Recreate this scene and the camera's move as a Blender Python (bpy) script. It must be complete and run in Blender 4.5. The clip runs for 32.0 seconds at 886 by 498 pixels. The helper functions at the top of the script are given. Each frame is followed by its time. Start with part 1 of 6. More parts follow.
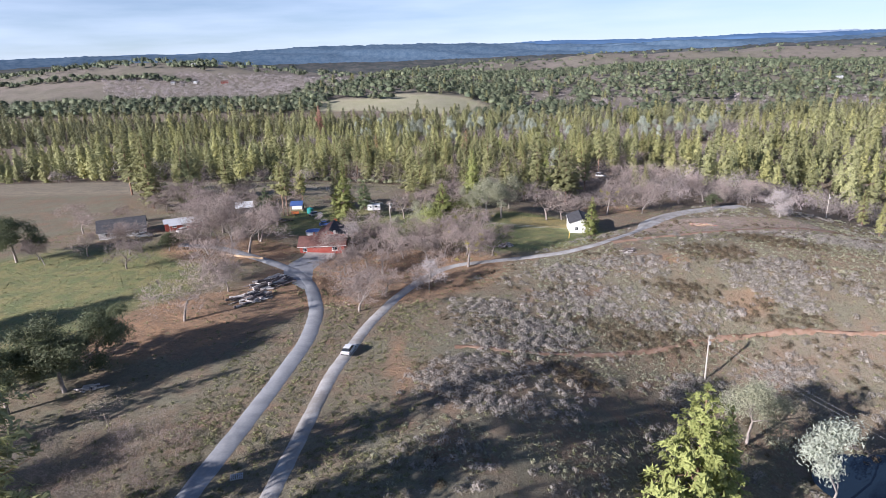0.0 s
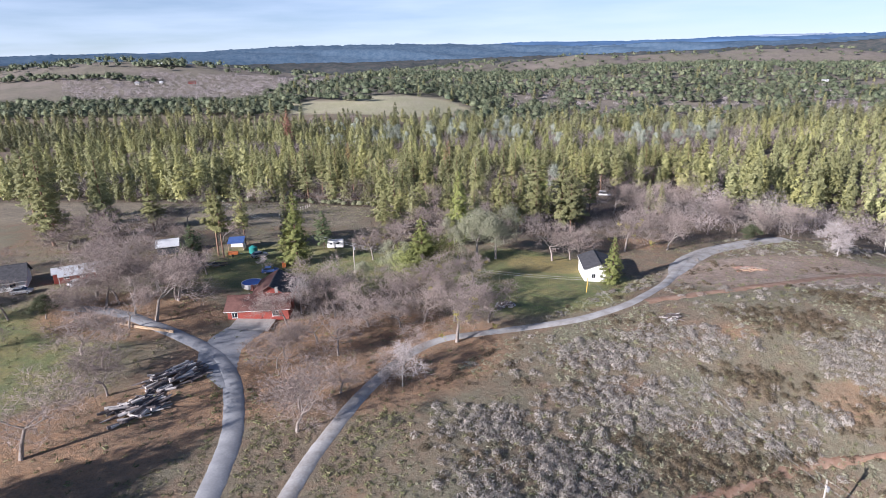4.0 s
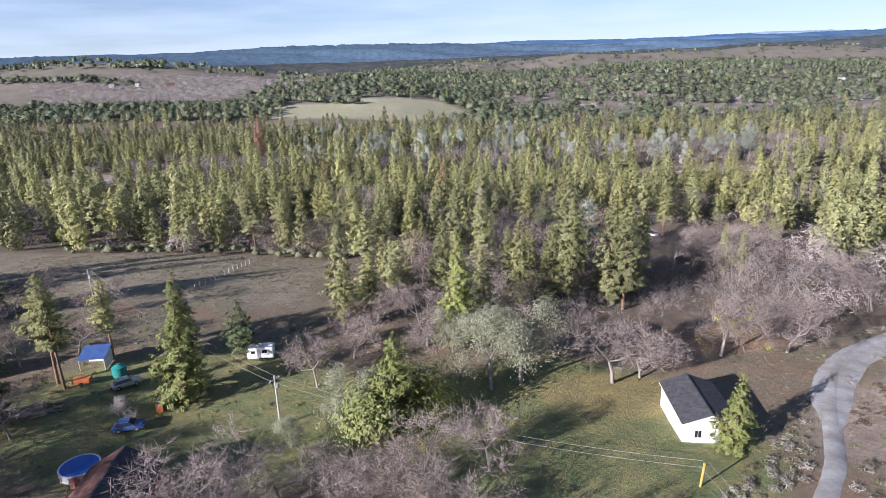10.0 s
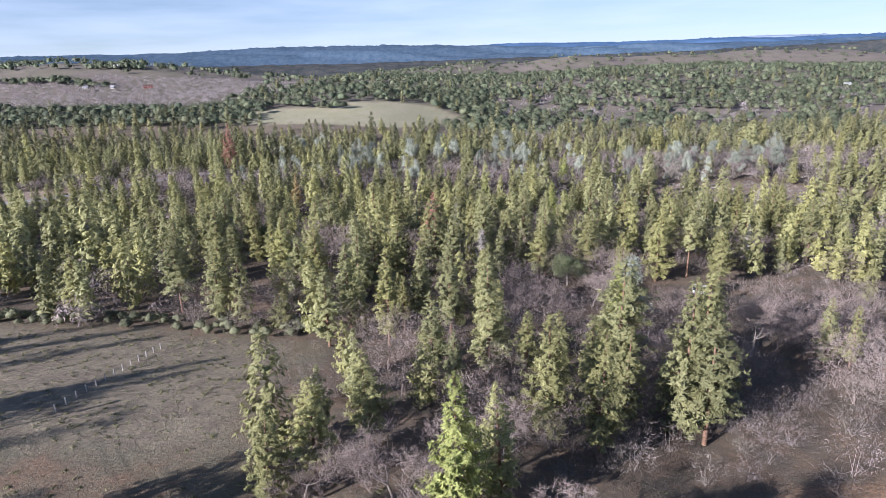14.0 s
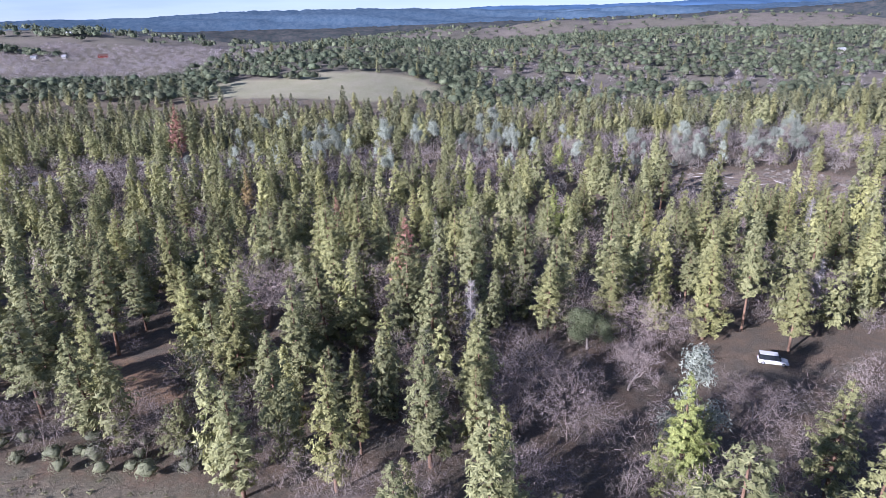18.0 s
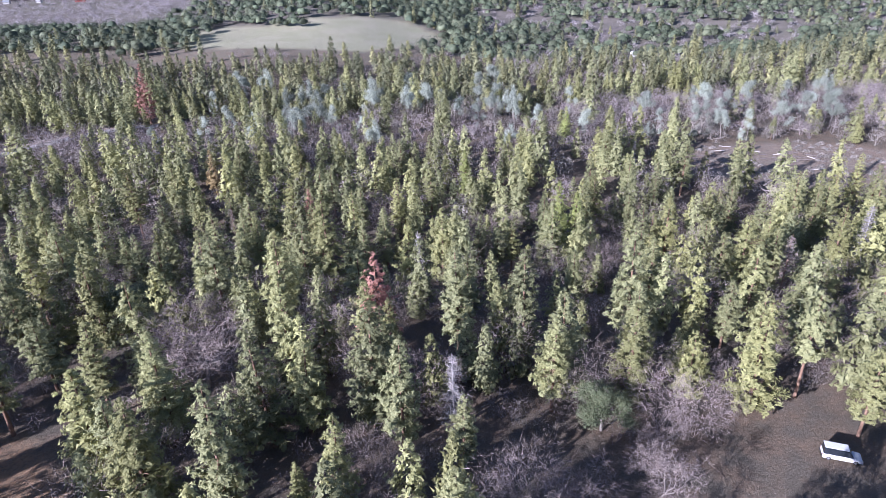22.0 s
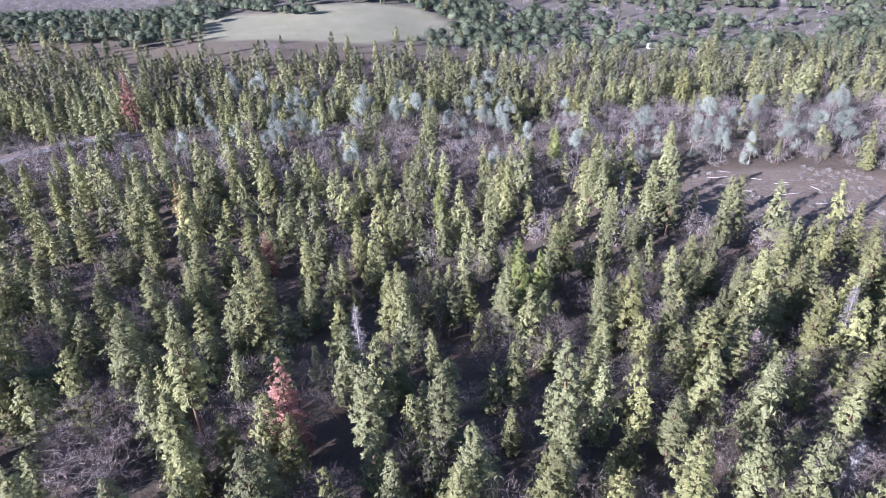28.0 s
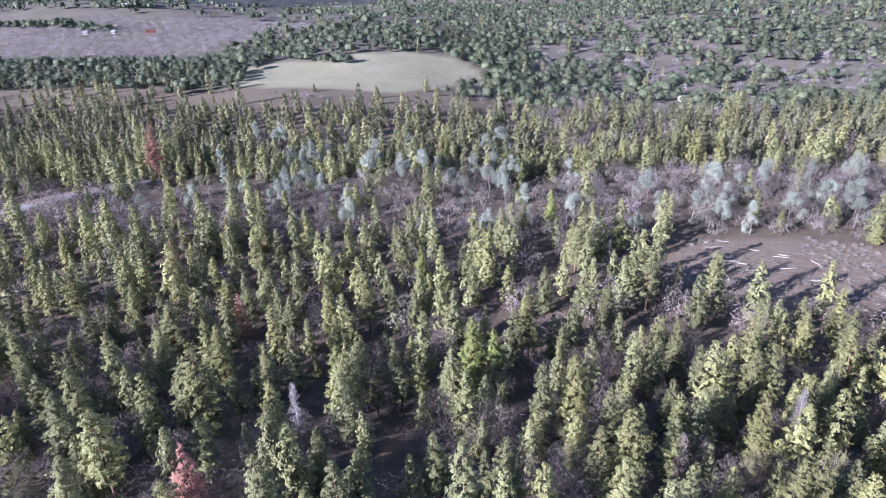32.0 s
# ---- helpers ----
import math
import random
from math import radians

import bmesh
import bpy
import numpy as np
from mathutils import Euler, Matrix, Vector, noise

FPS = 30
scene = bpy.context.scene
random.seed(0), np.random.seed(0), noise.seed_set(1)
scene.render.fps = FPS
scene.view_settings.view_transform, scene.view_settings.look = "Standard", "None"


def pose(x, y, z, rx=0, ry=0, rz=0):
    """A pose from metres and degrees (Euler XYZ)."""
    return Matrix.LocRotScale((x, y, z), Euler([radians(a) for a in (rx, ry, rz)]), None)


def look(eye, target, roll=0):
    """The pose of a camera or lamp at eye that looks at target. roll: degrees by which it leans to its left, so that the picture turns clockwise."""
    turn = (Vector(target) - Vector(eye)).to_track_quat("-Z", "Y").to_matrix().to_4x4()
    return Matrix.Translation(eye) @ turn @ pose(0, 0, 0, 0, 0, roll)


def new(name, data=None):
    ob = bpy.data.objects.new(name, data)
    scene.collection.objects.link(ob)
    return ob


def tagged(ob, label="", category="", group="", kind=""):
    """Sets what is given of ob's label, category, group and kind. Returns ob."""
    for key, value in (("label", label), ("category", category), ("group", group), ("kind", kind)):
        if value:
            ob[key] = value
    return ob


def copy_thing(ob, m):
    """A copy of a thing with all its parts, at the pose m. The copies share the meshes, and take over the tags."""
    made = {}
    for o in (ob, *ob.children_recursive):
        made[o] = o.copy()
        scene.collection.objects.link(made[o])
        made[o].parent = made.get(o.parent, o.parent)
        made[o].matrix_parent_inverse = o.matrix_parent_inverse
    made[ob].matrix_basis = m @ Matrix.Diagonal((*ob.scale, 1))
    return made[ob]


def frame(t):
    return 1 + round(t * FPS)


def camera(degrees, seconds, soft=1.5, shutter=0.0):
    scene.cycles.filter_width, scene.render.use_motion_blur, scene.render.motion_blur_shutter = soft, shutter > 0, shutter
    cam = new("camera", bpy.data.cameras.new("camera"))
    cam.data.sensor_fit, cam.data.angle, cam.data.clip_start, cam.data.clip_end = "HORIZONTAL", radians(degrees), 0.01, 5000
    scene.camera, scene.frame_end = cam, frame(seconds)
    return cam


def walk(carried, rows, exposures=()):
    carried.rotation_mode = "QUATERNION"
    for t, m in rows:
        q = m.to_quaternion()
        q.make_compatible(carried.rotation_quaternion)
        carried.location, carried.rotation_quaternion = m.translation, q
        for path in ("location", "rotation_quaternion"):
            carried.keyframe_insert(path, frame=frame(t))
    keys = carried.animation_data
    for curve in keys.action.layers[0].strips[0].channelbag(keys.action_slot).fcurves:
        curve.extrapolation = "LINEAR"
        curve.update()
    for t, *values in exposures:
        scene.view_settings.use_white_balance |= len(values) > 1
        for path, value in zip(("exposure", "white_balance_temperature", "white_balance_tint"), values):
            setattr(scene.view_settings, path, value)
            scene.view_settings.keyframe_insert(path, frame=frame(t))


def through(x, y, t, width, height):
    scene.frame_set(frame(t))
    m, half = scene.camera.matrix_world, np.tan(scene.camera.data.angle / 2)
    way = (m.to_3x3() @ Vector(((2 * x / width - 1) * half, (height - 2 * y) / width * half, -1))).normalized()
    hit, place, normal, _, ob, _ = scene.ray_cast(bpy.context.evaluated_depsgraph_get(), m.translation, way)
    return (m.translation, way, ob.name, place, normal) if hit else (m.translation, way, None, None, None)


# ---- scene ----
# ---- camera ----
cam = camera(71.7, 32.0, 0.85)
PATH = [
    (0, (3.57, 3.19, 59.35), (-3.66, 98.32, 29.37), -1.87),
    (0.5, (2.45, 8.45, 59.35), (-4.05, 103.65, 29.45), -1.73),
    (1, (1.85, 13.97, 59.27), (-4.17, 109.22, 29.43), -1.68),
    (2, (1.45, 25.59, 59.16), (-3.97, 120.86, 29.26), -1.63),
    (3, (1.14, 37.51, 59.0), (-3.55, 132.8, 29.04), -1.58),
    (3.5, (0.91, 43.45, 58.85), (-3.4, 138.76, 28.9), -1.54),
    (4.5, (0.41, 55.16, 58.49), (-3.19, 150.52, 28.58), -1.46),
    (5.5, (-0.1, 66.65, 58.13), (-3.25, 162.05, 28.33), -1.34),
    (6, (-0.33, 72.42, 57.98), (-3.35, 167.84, 28.23), -1.27),
    (7, (-0.71, 83.93, 57.73), (-3.63, 179.4, 28.12), -1.09),
    (8, (-0.75, 95.61, 57.63), (-3.77, 191.06, 27.97), -1.20),
    (9, (-0.66, 107.27, 57.59), (-3.85, 202.67, 27.79), -1.50),
    (10, (-0.5, 118.84, 57.54), (-3.87, 214.17, 27.54), -1.83),
    (11, (-0.64, 130.27, 57.37), (-3.83, 225.61, 27.37), -1.82),
    (12, (-1.31, 141.8, 57.47), (-4.15, 237.2, 27.63), -1.58),
    (13, (-1.67, 155.42, 57.75), (-4.31, 250.84, 27.95), -1.51),
    (14, (-1.38, 169.1, 57.71), (-3.43, 264.55, 27.95), -1.52),
    (14.5, (-1.34, 175.4, 57.75), (-2.95, 270.84, 27.92), -1.53),
    (15.5, (-1.27, 187.52, 58.15), (-1.83, 282.94, 28.25), -1.57),
    (16.5, (-1.08, 199.35, 59.05), (-0.82, 294.46, 28.18), -1.62),
    (17, (-0.9, 205.19, 59.59), (-0.34, 299.92, 27.55), -1.67),
    (18, (-0.51, 216.79, 60.62), (0.26, 310.5, 25.73), -1.74),
    (18.5, (-0.23, 222.41, 61.01), (0.41, 315.65, 24.86), -1.92),
    (19, (0.09, 228.09, 61.78), (0.53, 320.76, 24.21), -1.98),
    (19.5, (0.41, 233.02, 62.69), (0.67, 325.17, 23.85), -2.04),
    (20, (0.85, 237.23, 63.53), (0.95, 328.96, 23.71), -2.20),
    (20.5, (1.45, 240.88, 64.38), (1.42, 332.22, 23.69), -2.34),
    (21, (2.19, 243.96, 65.29), (2.18, 334.9, 23.7), -2.31),
    (22, (4.55, 249.54, 66.81), (4.64, 339.67, 23.49), -2.09),
    (23, (7.49, 254.3, 68.42), (7.25, 343.65, 23.52), -2.12),
    (24, (10.37, 257.98, 70.63), (9.65, 346.56, 24.23), -2.10),
    (25, (13.2, 261.44, 72.81), (12.01, 349.24, 24.96), -2.06),
    (25.5, (14.71, 262.9, 73.91), (13.19, 350.53, 25.74), -2.12),
    (26.5, (17.7, 265.36, 76.57), (15.5, 352.98, 28.43), -2.27),
    (27.5, (20.98, 267.45, 79.31), (17.92, 355.52, 32.04), -2.29),
    (28, (22.9, 268.46, 80.48), (19.28, 356.88, 33.9), -2.23),
    (28.5, (24.92, 269.28, 81.79), (20.79, 358.34, 36.5), -2.18),
    (29, (27.29, 270.01, 83.01), (22.56, 359.83, 39.31), -2.20),
    (29.5, (29.9, 270.62, 84.0), (24.47, 361.08, 41.73), -2.27),
    (30, (32.64, 271.18, 84.9), (26.28, 361.95, 43.42), -2.32),
    (30.5, (35.6, 271.82, 85.77), (28.01, 362.63, 44.59), -2.29),
    (31, (38.85, 272.4, 86.6), (30.08, 363.18, 45.6), -2.27),
    (31.5, (42.31, 273.0, 87.59), (32.45, 363.69, 46.64), -2.25),
    (32, (45.95, 273.55, 88.76), (34.94, 364.12, 47.82), -2.19),
]
walk(cam, [(t, look(eye, target, roll)) for t, eye, target, roll in PATH], [(0, 1.0, 5750, 20), (13, 1.0, 5650, 21), (17, 0.94, 5350, 26), (20, 1.18, 5120, 28), (32, 1.24, 5100, 29)])

# ---- daylight: low winter sun from behind on the left ----
SUN_EL, SUN_AZ = 20.5, 230.0
world = bpy.data.worlds.new("sky")
scene.world = world
world.use_nodes = True
wn = world.node_tree.nodes
sky = wn.new("ShaderNodeTexSky")
sky.sky_type, sky.sun_disc = "NISHITA", False
sky.sun_elevation, sky.sun_rotation = radians(SUN_EL), radians(SUN_AZ)
sky.altitude, sky.air_density, sky.dust_density, sky.ozone_density = 400, 0.75, 0.1, 2.5
# thin high cirrus, thickest towards the horizon
wl = world.node_tree.links
wco, wsep, wrange, wnoise, wmap, wfac, wmix = (wn.new(k) for k in ("ShaderNodeTexCoord", "ShaderNodeSeparateXYZ", "ShaderNodeMapRange", "ShaderNodeTexNoise", "ShaderNodeMapping", "ShaderNodeMath", "ShaderNodeMix"))
wl.new(wco.outputs["Generated"], wsep.inputs[0])
wl.new(wsep.outputs["Z"], wrange.inputs["Value"])
wrange.inputs["From Min"].default_value, wrange.inputs["From Max"].default_value = 0.0, 0.25
wrange.inputs["To Min"].default_value, wrange.inputs["To Max"].default_value = 1.15, 0.1
wmap.inputs["Scale"].default_value = (3, 3, 26)
wl.new(wco.outputs["Generated"], wmap.inputs["Vector"])
wl.new(wmap.outputs["Vector"], wnoise.inputs["Vector"])
wnoise.inputs["Scale"].default_value, wnoise.inputs["Detail"].default_value = 1.6, 6
wfac.operation = "MULTIPLY"
wl.new(wrange.outputs[0], wfac.inputs[0])
wl.new(wnoise.outputs["Fac"], wfac.inputs[1])
wmix.data_type = "RGBA"
wmix.inputs[7].default_value = (8.8, 10.0, 11.0, 1)
wl.new(wfac.outputs[0], wmix.inputs[0])
wl.new(sky.outputs[0], wmix.inputs[6])
wl.new(wmix.outputs[2], wn["Background"].inputs[0])
wn["Background"].inputs[1].default_value = 0.05
sun = new("sun", bpy.data.lights.new("sun", "SUN"))
sun.data.energy, sun.data.angle, sun.data.color = 5.0, radians(0.53), (1.0, 0.93, 0.82)
sun.matrix_world = look((0, 0, 300), (300 * math.sin(radians(SUN_AZ)) * -1, 300 * math.cos(radians(SUN_AZ)) * -1, 300 - 300 * math.tan(radians(SUN_EL))))

# ---- the lie of the land ----
def hill(x, y, cx, cy, rx, ry, h, turn=0.0):
    c, s = math.cos(radians(turn)), math.sin(radians(turn))
    u, v = (x - cx) * c + (y - cy) * s, -(x - cx) * s + (y - cy) * c
    return h * np.exp(-(u / rx) ** 2 - (v / ry) ** 2)


def step(v, a, b):
    s = np.clip((v - a) / (b - a), 0, 1)
    return s * s * (3 - 2 * s)


def ground(x, y):
    """Height of the ground: a knoll with the farm, a wooded valley, then hills."""
    x, y = np.asarray(x, float), np.asarray(y, float)
    z = 5.5 - 8 * step(y, 225, 345) - 12 * step(y, 345, 420) - 4 * step(y, 560, 680)
    z = z - 26 * step(y, 700, 950) * step(x, -150, 200) + 6 * step(y, 700, 1000) * step(-x, -20, 200)
    z = z + 4.0 * step(-x, 10, 90) * step(y, 60, 150) * (1 - step(y, 250, 380))
    z = z - 3.5 * step(y, 168, 203) * step(x, 5, 40) * (1 - step(y, 260, 330))
    z = z - 20 * step(x, -5, 65) * (1 - step(y, 95, 165)) - 16 * step(x, 95, 190) * step(y, 60, 130) * (1 - step(y, 300, 420))
    z = z + hill(x, y, 75, 175, 45, 35, 3.5)
    z = z + hill(x, y, -820, 1500, 520, 330, 78, -8) + hill(x, y, -150, 1130, 170, 120, 10)
    z = z + hill(x, y, 700, 1750, 700, 520, 62, 6) + hill(x, y, 300, 1400, 320, 260, 22)
    z = z + hill(x, y, 1250, 2700, 750, 420, 95) + hill(x, y, 300, 2500, 520, 380, 55)
    z = z + step(y, 1350, 2200) * 15 * fbm(x, y, 210, 5) + step(y, 900, 1500) * 5 * fbm(x, y, 120, 3)
    z = z + 1.2 * np.sin(x / 31 + 1.3) * np.sin(y / 43 + 0.4) * step(y, 230, 420)
    return z

def fbm(x, y, s, seed=0):
    """Cheap wavy noise from rotated sines, about -1 to 1."""
    z, a = 0.0, 1.0
    for k in range(4):
        t = 1.7 * k + seed
        z = z + a * np.sin((x * math.cos(t) + y * math.sin(t)) / s + 2.1 * t) * np.sin((y * math.cos(t + 0.7) - x * math.sin(t + 0.7)) / s * 1.13 + t)
        a, s = a * 0.6, s * 0.52
    return z / 1.6


# ---- materials ----
def material(name, rough=0.9, metal=0.0, spec=0.3):
    m = bpy.data.materials.new(name)
    m.use_nodes = True
    b = m.node_tree.nodes["Principled BSDF"]
    b.inputs["Roughness"].default_value, b.inputs["Metallic"].default_value = rough, metal
    b.inputs["Specular IOR Level"].default_value = spec
    return m, m.node_tree.nodes, m.node_tree.links, b


def noise_fac(n, l, scale, detail=4.0, rough=0.6, lo=0.35, hi=0.65, coord=None, stretch=None):
    """A soft-edged noise mask between 0 and 1, in world or object metres."""
    tex = n.new("ShaderNodeTexNoise")
    tex.inputs["Scale"].default_value, tex.inputs["Detail"].default_value, tex.inputs["Roughness"].default_value = scale, detail, rough
    if coord is None:
        coord = n.new("ShaderNodeNewGeometry").outputs["Position"]
    if stretch:
        mp = n.new("ShaderNodeMapping")
        mp.inputs["Scale"].default_value = stretch
        l.new(coord, mp.inputs["Vector"])
        coord = mp.outputs["Vector"]
    l.new(coord, tex.inputs["Vector"])
    mr = n.new("ShaderNodeMapRange")
    mr.inputs["From Min"].default_value, mr.inputs["From Max"].default_value = lo, hi
    l.new(tex.outputs["Fac"], mr.inputs["Value"])
    return mr.outputs["Result"]


def mix(n, l, fac, a, b, mode="MIX"):
    m = n.new("ShaderNodeMix")
    m.data_type, m.blend_type = "RGBA", mode
    for socket, v in ((m.inputs[0], fac), (m.inputs[6], a), (m.inputs[7], b)):
        if isinstance(v, (int, float)):
            socket.default_value = v
        elif isinstance(v, tuple):
            socket.default_value = (*v, 1)
        else:
            l.new(v, socket)
    return m.outputs[2]


def bump(n, l, b, height, strength, distance):
    node = n.new("ShaderNodeBump")
    node.inputs["Strength"].default_value, node.inputs["Distance"].default_value = strength, distance
    l.new(height, node.inputs["Height"])
    l.new(node.outputs[0], b.inputs["Normal"])


def plain(name, a, b_col, scale=2.0, rough=0.85, metal=0.0, relief=0.0, local=False, spec=0.3):
    """Two tones of one surface in coarse and fine patches."""
    m, n, l, b = material(name, rough, metal, spec)
    co = n.new("ShaderNodeTexCoord").outputs["Object"] if local else None
    coarse, fine = noise_fac(n, l, scale, coord=co), noise_fac(n, l, scale * 9, coord=co, lo=0.3, hi=0.7)
    c = mix(n, l, coarse, a, b_col)
    dark = tuple(v * 0.72 for v in a)
    c = mix(n, l, fine, mix(n, l, 0.4, c, dark), c)
    l.new(c, b.inputs["Base Color"])
    if relief:
        bump(n, l, b, fine, 0.6, relief)
    return m


def leafy(name, lo_col, hi_col, third=None, through=0.25, rough=0.65, spread=0.3):
    """Foliage: tone differs from tree to tree and from spray to spray; thin leaves let some light through."""
    m, n, l, b = material(name, rough)
    info, geo, own = n.new("ShaderNodeObjectInfo"), n.new("ShaderNodeNewGeometry"), n.new("ShaderNodeAttribute")
    own.attribute_name = "tone"
    add, fr = n.new("ShaderNodeMath"), n.new("ShaderNodeMath")
    add.operation, fr.operation = "ADD", "FRACT"
    l.new(info.outputs["Random"], add.inputs[0])
    l.new(own.outputs["Fac"], add.inputs[1])
    l.new(add.outputs[0], fr.inputs[0])
    tree = fr.outputs[0]
    c = mix(n, l, geo.outputs["Random Per Island"], lo_col, hi_col)
    if third:
        t = n.new("ShaderNodeMapRange")
        t.inputs["From Min"].default_value, t.inputs["From Max"].default_value, t.inputs["To Max"].default_value = 0.3, 1.0, 0.85
        l.new(tree, t.inputs["Value"])
        c = mix(n, l, t.outputs[0], c, mix(n, l, geo.outputs["Random Per Island"], tuple(0.6 * v for v in third), third))
    mul, fr2 = n.new("ShaderNodeMath"), n.new("ShaderNodeMath")
    mul.operation, fr2.operation = "MULTIPLY", "FRACT"
    l.new(tree, mul.inputs[0])
    mul.inputs[1].default_value = 7.31
    l.new(mul.outputs[0], fr2.inputs[0])
    hsv, mr = n.new("ShaderNodeHueSaturation"), n.new("ShaderNodeMapRange")
    mr.inputs["To Min"].default_value, mr.inputs["To Max"].default_value = 1 - spread, 1 + spread
    l.new(fr2.outputs[0], mr.inputs["Value"])
    l.new(mr.outputs[0], hsv.inputs["Value"])
    l.new(c, hsv.inputs["Color"])
    l.new(hsv.outputs[0], b.inputs["Base Color"])
    if through:
        tr, ms = n.new("ShaderNodeBsdfTranslucent"), n.new("ShaderNodeMixShader")
        l.new(hsv.outputs[0], tr.inputs["Color"])
        ms.inputs[0].default_value = through
        l.new(b.outputs[0], ms.inputs[1])
        l.new(tr.outputs[0], ms.inputs[2])
        l.new(ms.outputs[0], n["Material Output"].inputs["Surface"])
    return m


M_PINE = leafy("pine_needles", (0.215, 0.222, 0.105), (0.35, 0.348, 0.165), (0.43, 0.415, 0.16), 0.18, spread=0.28)
M_DARKPINE = leafy("dark_pine_needles", (0.09, 0.12, 0.06), (0.17, 0.20, 0.09), None, 0.25)
M_CEDAR = leafy("cedar_needles", (0.245, 0.275, 0.085), (0.385, 0.405, 0.135), None, 0.2)
M_GREYPINE = leafy("grey_pine_needles", (0.29, 0.315, 0.25), (0.41, 0.435, 0.35), None, 0.2)
M_OAKLEAF = leafy("oak_leaves", (0.10, 0.12, 0.06), (0.17, 0.185, 0.10), None, 0.2)
M_OLIVE = leafy("olive_leaves", (0.24, 0.245, 0.16), (0.34, 0.34, 0.235), None, 0.25)
M_SHRUB = leafy("field_shrub_leaves", (0.13, 0.14, 0.08), (0.22, 0.225, 0.13), None, 0.15)
M_RUST = leafy("dead_needles", (0.36, 0.17, 0.12), (0.50, 0.29, 0.22), None, 0.2)
M_AMBER = leafy("amber_needles", (0.28, 0.215, 0.10), (0.38, 0.29, 0.14), None, 0.25)
M_LICHEN = leafy("mistletoe", (0.26, 0.24, 0.06), (0.44, 0.38, 0.11))
M_TWIG = leafy("bare_twigs", (0.19, 0.15, 0.13), (0.37, 0.305, 0.27), None, 0.0, 0.9)
M_TWIG_PALE = leafy("pale_twigs", (0.26, 0.23, 0.215), (0.48, 0.43, 0.405), None, 0.0, 0.9)
M_BRUSH = leafy("grey_brush", (0.25, 0.222, 0.19), (0.37, 0.335, 0.292), None, 0.1, 0.95)
M_BRUSH_DARK = leafy("dark_brush", (0.075, 0.058, 0.035), (0.17, 0.13, 0.08), None, 0.1, 0.95)
M_PALEGRASS = leafy("pale_grass_clumps", (0.24, 0.24, 0.15), (0.34, 0.33, 0.23), None, 0.2, 0.9)
M_GRASS = leafy("grass_tufts", (0.12, 0.135, 0.05), (0.30, 0.28, 0.145), None, 0.25)
M_THICKET = leafy("bare_thicket_twigs", (0.20, 0.165, 0.155), (0.34, 0.285, 0.27), (0.33, 0.30, 0.24), 0.0, 0.9, 0.42)
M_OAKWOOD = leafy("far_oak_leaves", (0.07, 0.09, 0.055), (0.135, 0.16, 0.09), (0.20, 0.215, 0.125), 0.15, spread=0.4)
M_ORCHARD = leafy("far_bare_crowns", (0.30, 0.262, 0.26), (0.41, 0.365, 0.36), None, 0.0, 0.9)
M_FARPINE = leafy("far_pine_needles", (0.15, 0.158, 0.09), (0.245, 0.245, 0.13), (0.36, 0.34, 0.145), 0.2, spread=0.36)
M_BARK = plain("pine_bark", (0.20, 0.12, 0.08), (0.34, 0.22, 0.15), 1.5, 0.95, relief=0.05)
M_OAKBARK = plain("oak_bark", (0.26, 0.22, 0.19), (0.42, 0.37, 0.33), 2.0, 0.95, relief=0.03)
M_SNAG = plain("bleached_wood", (0.36, 0.33, 0.31), (0.52, 0.48, 0.45), 2.0, 0.9)
M_GRAVEL = plain("gravel", (0.29, 0.27, 0.245), (0.48, 0.47, 0.455), 0.28, 0.95, relief=0.03)
M_ASPHALT = plain("worn_asphalt", (0.26, 0.265, 0.275), (0.36, 0.365, 0.37), 0.35, 0.9, relief=0.01)
M_DIRT = plain("red_dirt", (0.26, 0.155, 0.10), (0.40, 0.275, 0.20), 0.6, 0.95, relief=0.03)
M_WHITE = plain("white_paint", (0.74, 0.73, 0.70), (0.82, 0.81, 0.79), 1.2, 0.6)
M_ROOFDARK = plain("dark_shingles", (0.055, 0.055, 0.06), (0.10, 0.10, 0.105), 1.5, 0.9)
M_ROOFRED = plain("brown_red_shingles", (0.13, 0.065, 0.055), (0.20, 0.105, 0.085), 0.8, 0.9)
M_REDWALL = plain("red_boards", (0.28, 0.06, 0.045), (0.36, 0.095, 0.07), 1.0, 0.8)
M_CONCRETE = plain("concrete", (0.38, 0.36, 0.33), (0.50, 0.48, 0.44), 0.7, 0.9)
M_GLASS = plain("dark_window_glass", (0.02, 0.025, 0.03), (0.035, 0.04, 0.05), 1.0, 0.08, spec=0.6)
M_TYRE = plain("tyre_rubber", (0.02, 0.02, 0.02), (0.04, 0.04, 0.04), 4.0, 0.85)
M_CARWHITE = plain("white_car_paint", (0.78, 0.78, 0.78), (0.84, 0.84, 0.84), 0.8, 0.25, spec=0.5)
M_METAL = plain("dull_metal", (0.45, 0.46, 0.47), (0.60, 0.60, 0.61), 1.5, 0.45, 0.7)
M_TINROOF = plain("pale_metal_roof", (0.62, 0.63, 0.64), (0.74, 0.75, 0.75), 0.5, 0.4, 0.2)
M_BLUE = plain("blue_liner", (0.03, 0.10, 0.42), (0.05, 0.16, 0.55), 0.6, 0.35)
M_TARP = plain("blue_tarp", (0.05, 0.10, 0.28), (0.09, 0.16, 0.38), 0.8, 0.5, relief=0.05)
M_TEAL = plain("teal_plastic", (0.03, 0.22, 0.20), (0.05, 0.30, 0.27), 0.8, 0.45)
M_ORANGE = plain("orange_paint", (0.55, 0.16, 0.05), (0.62, 0.22, 0.08), 0.8, 0.6)
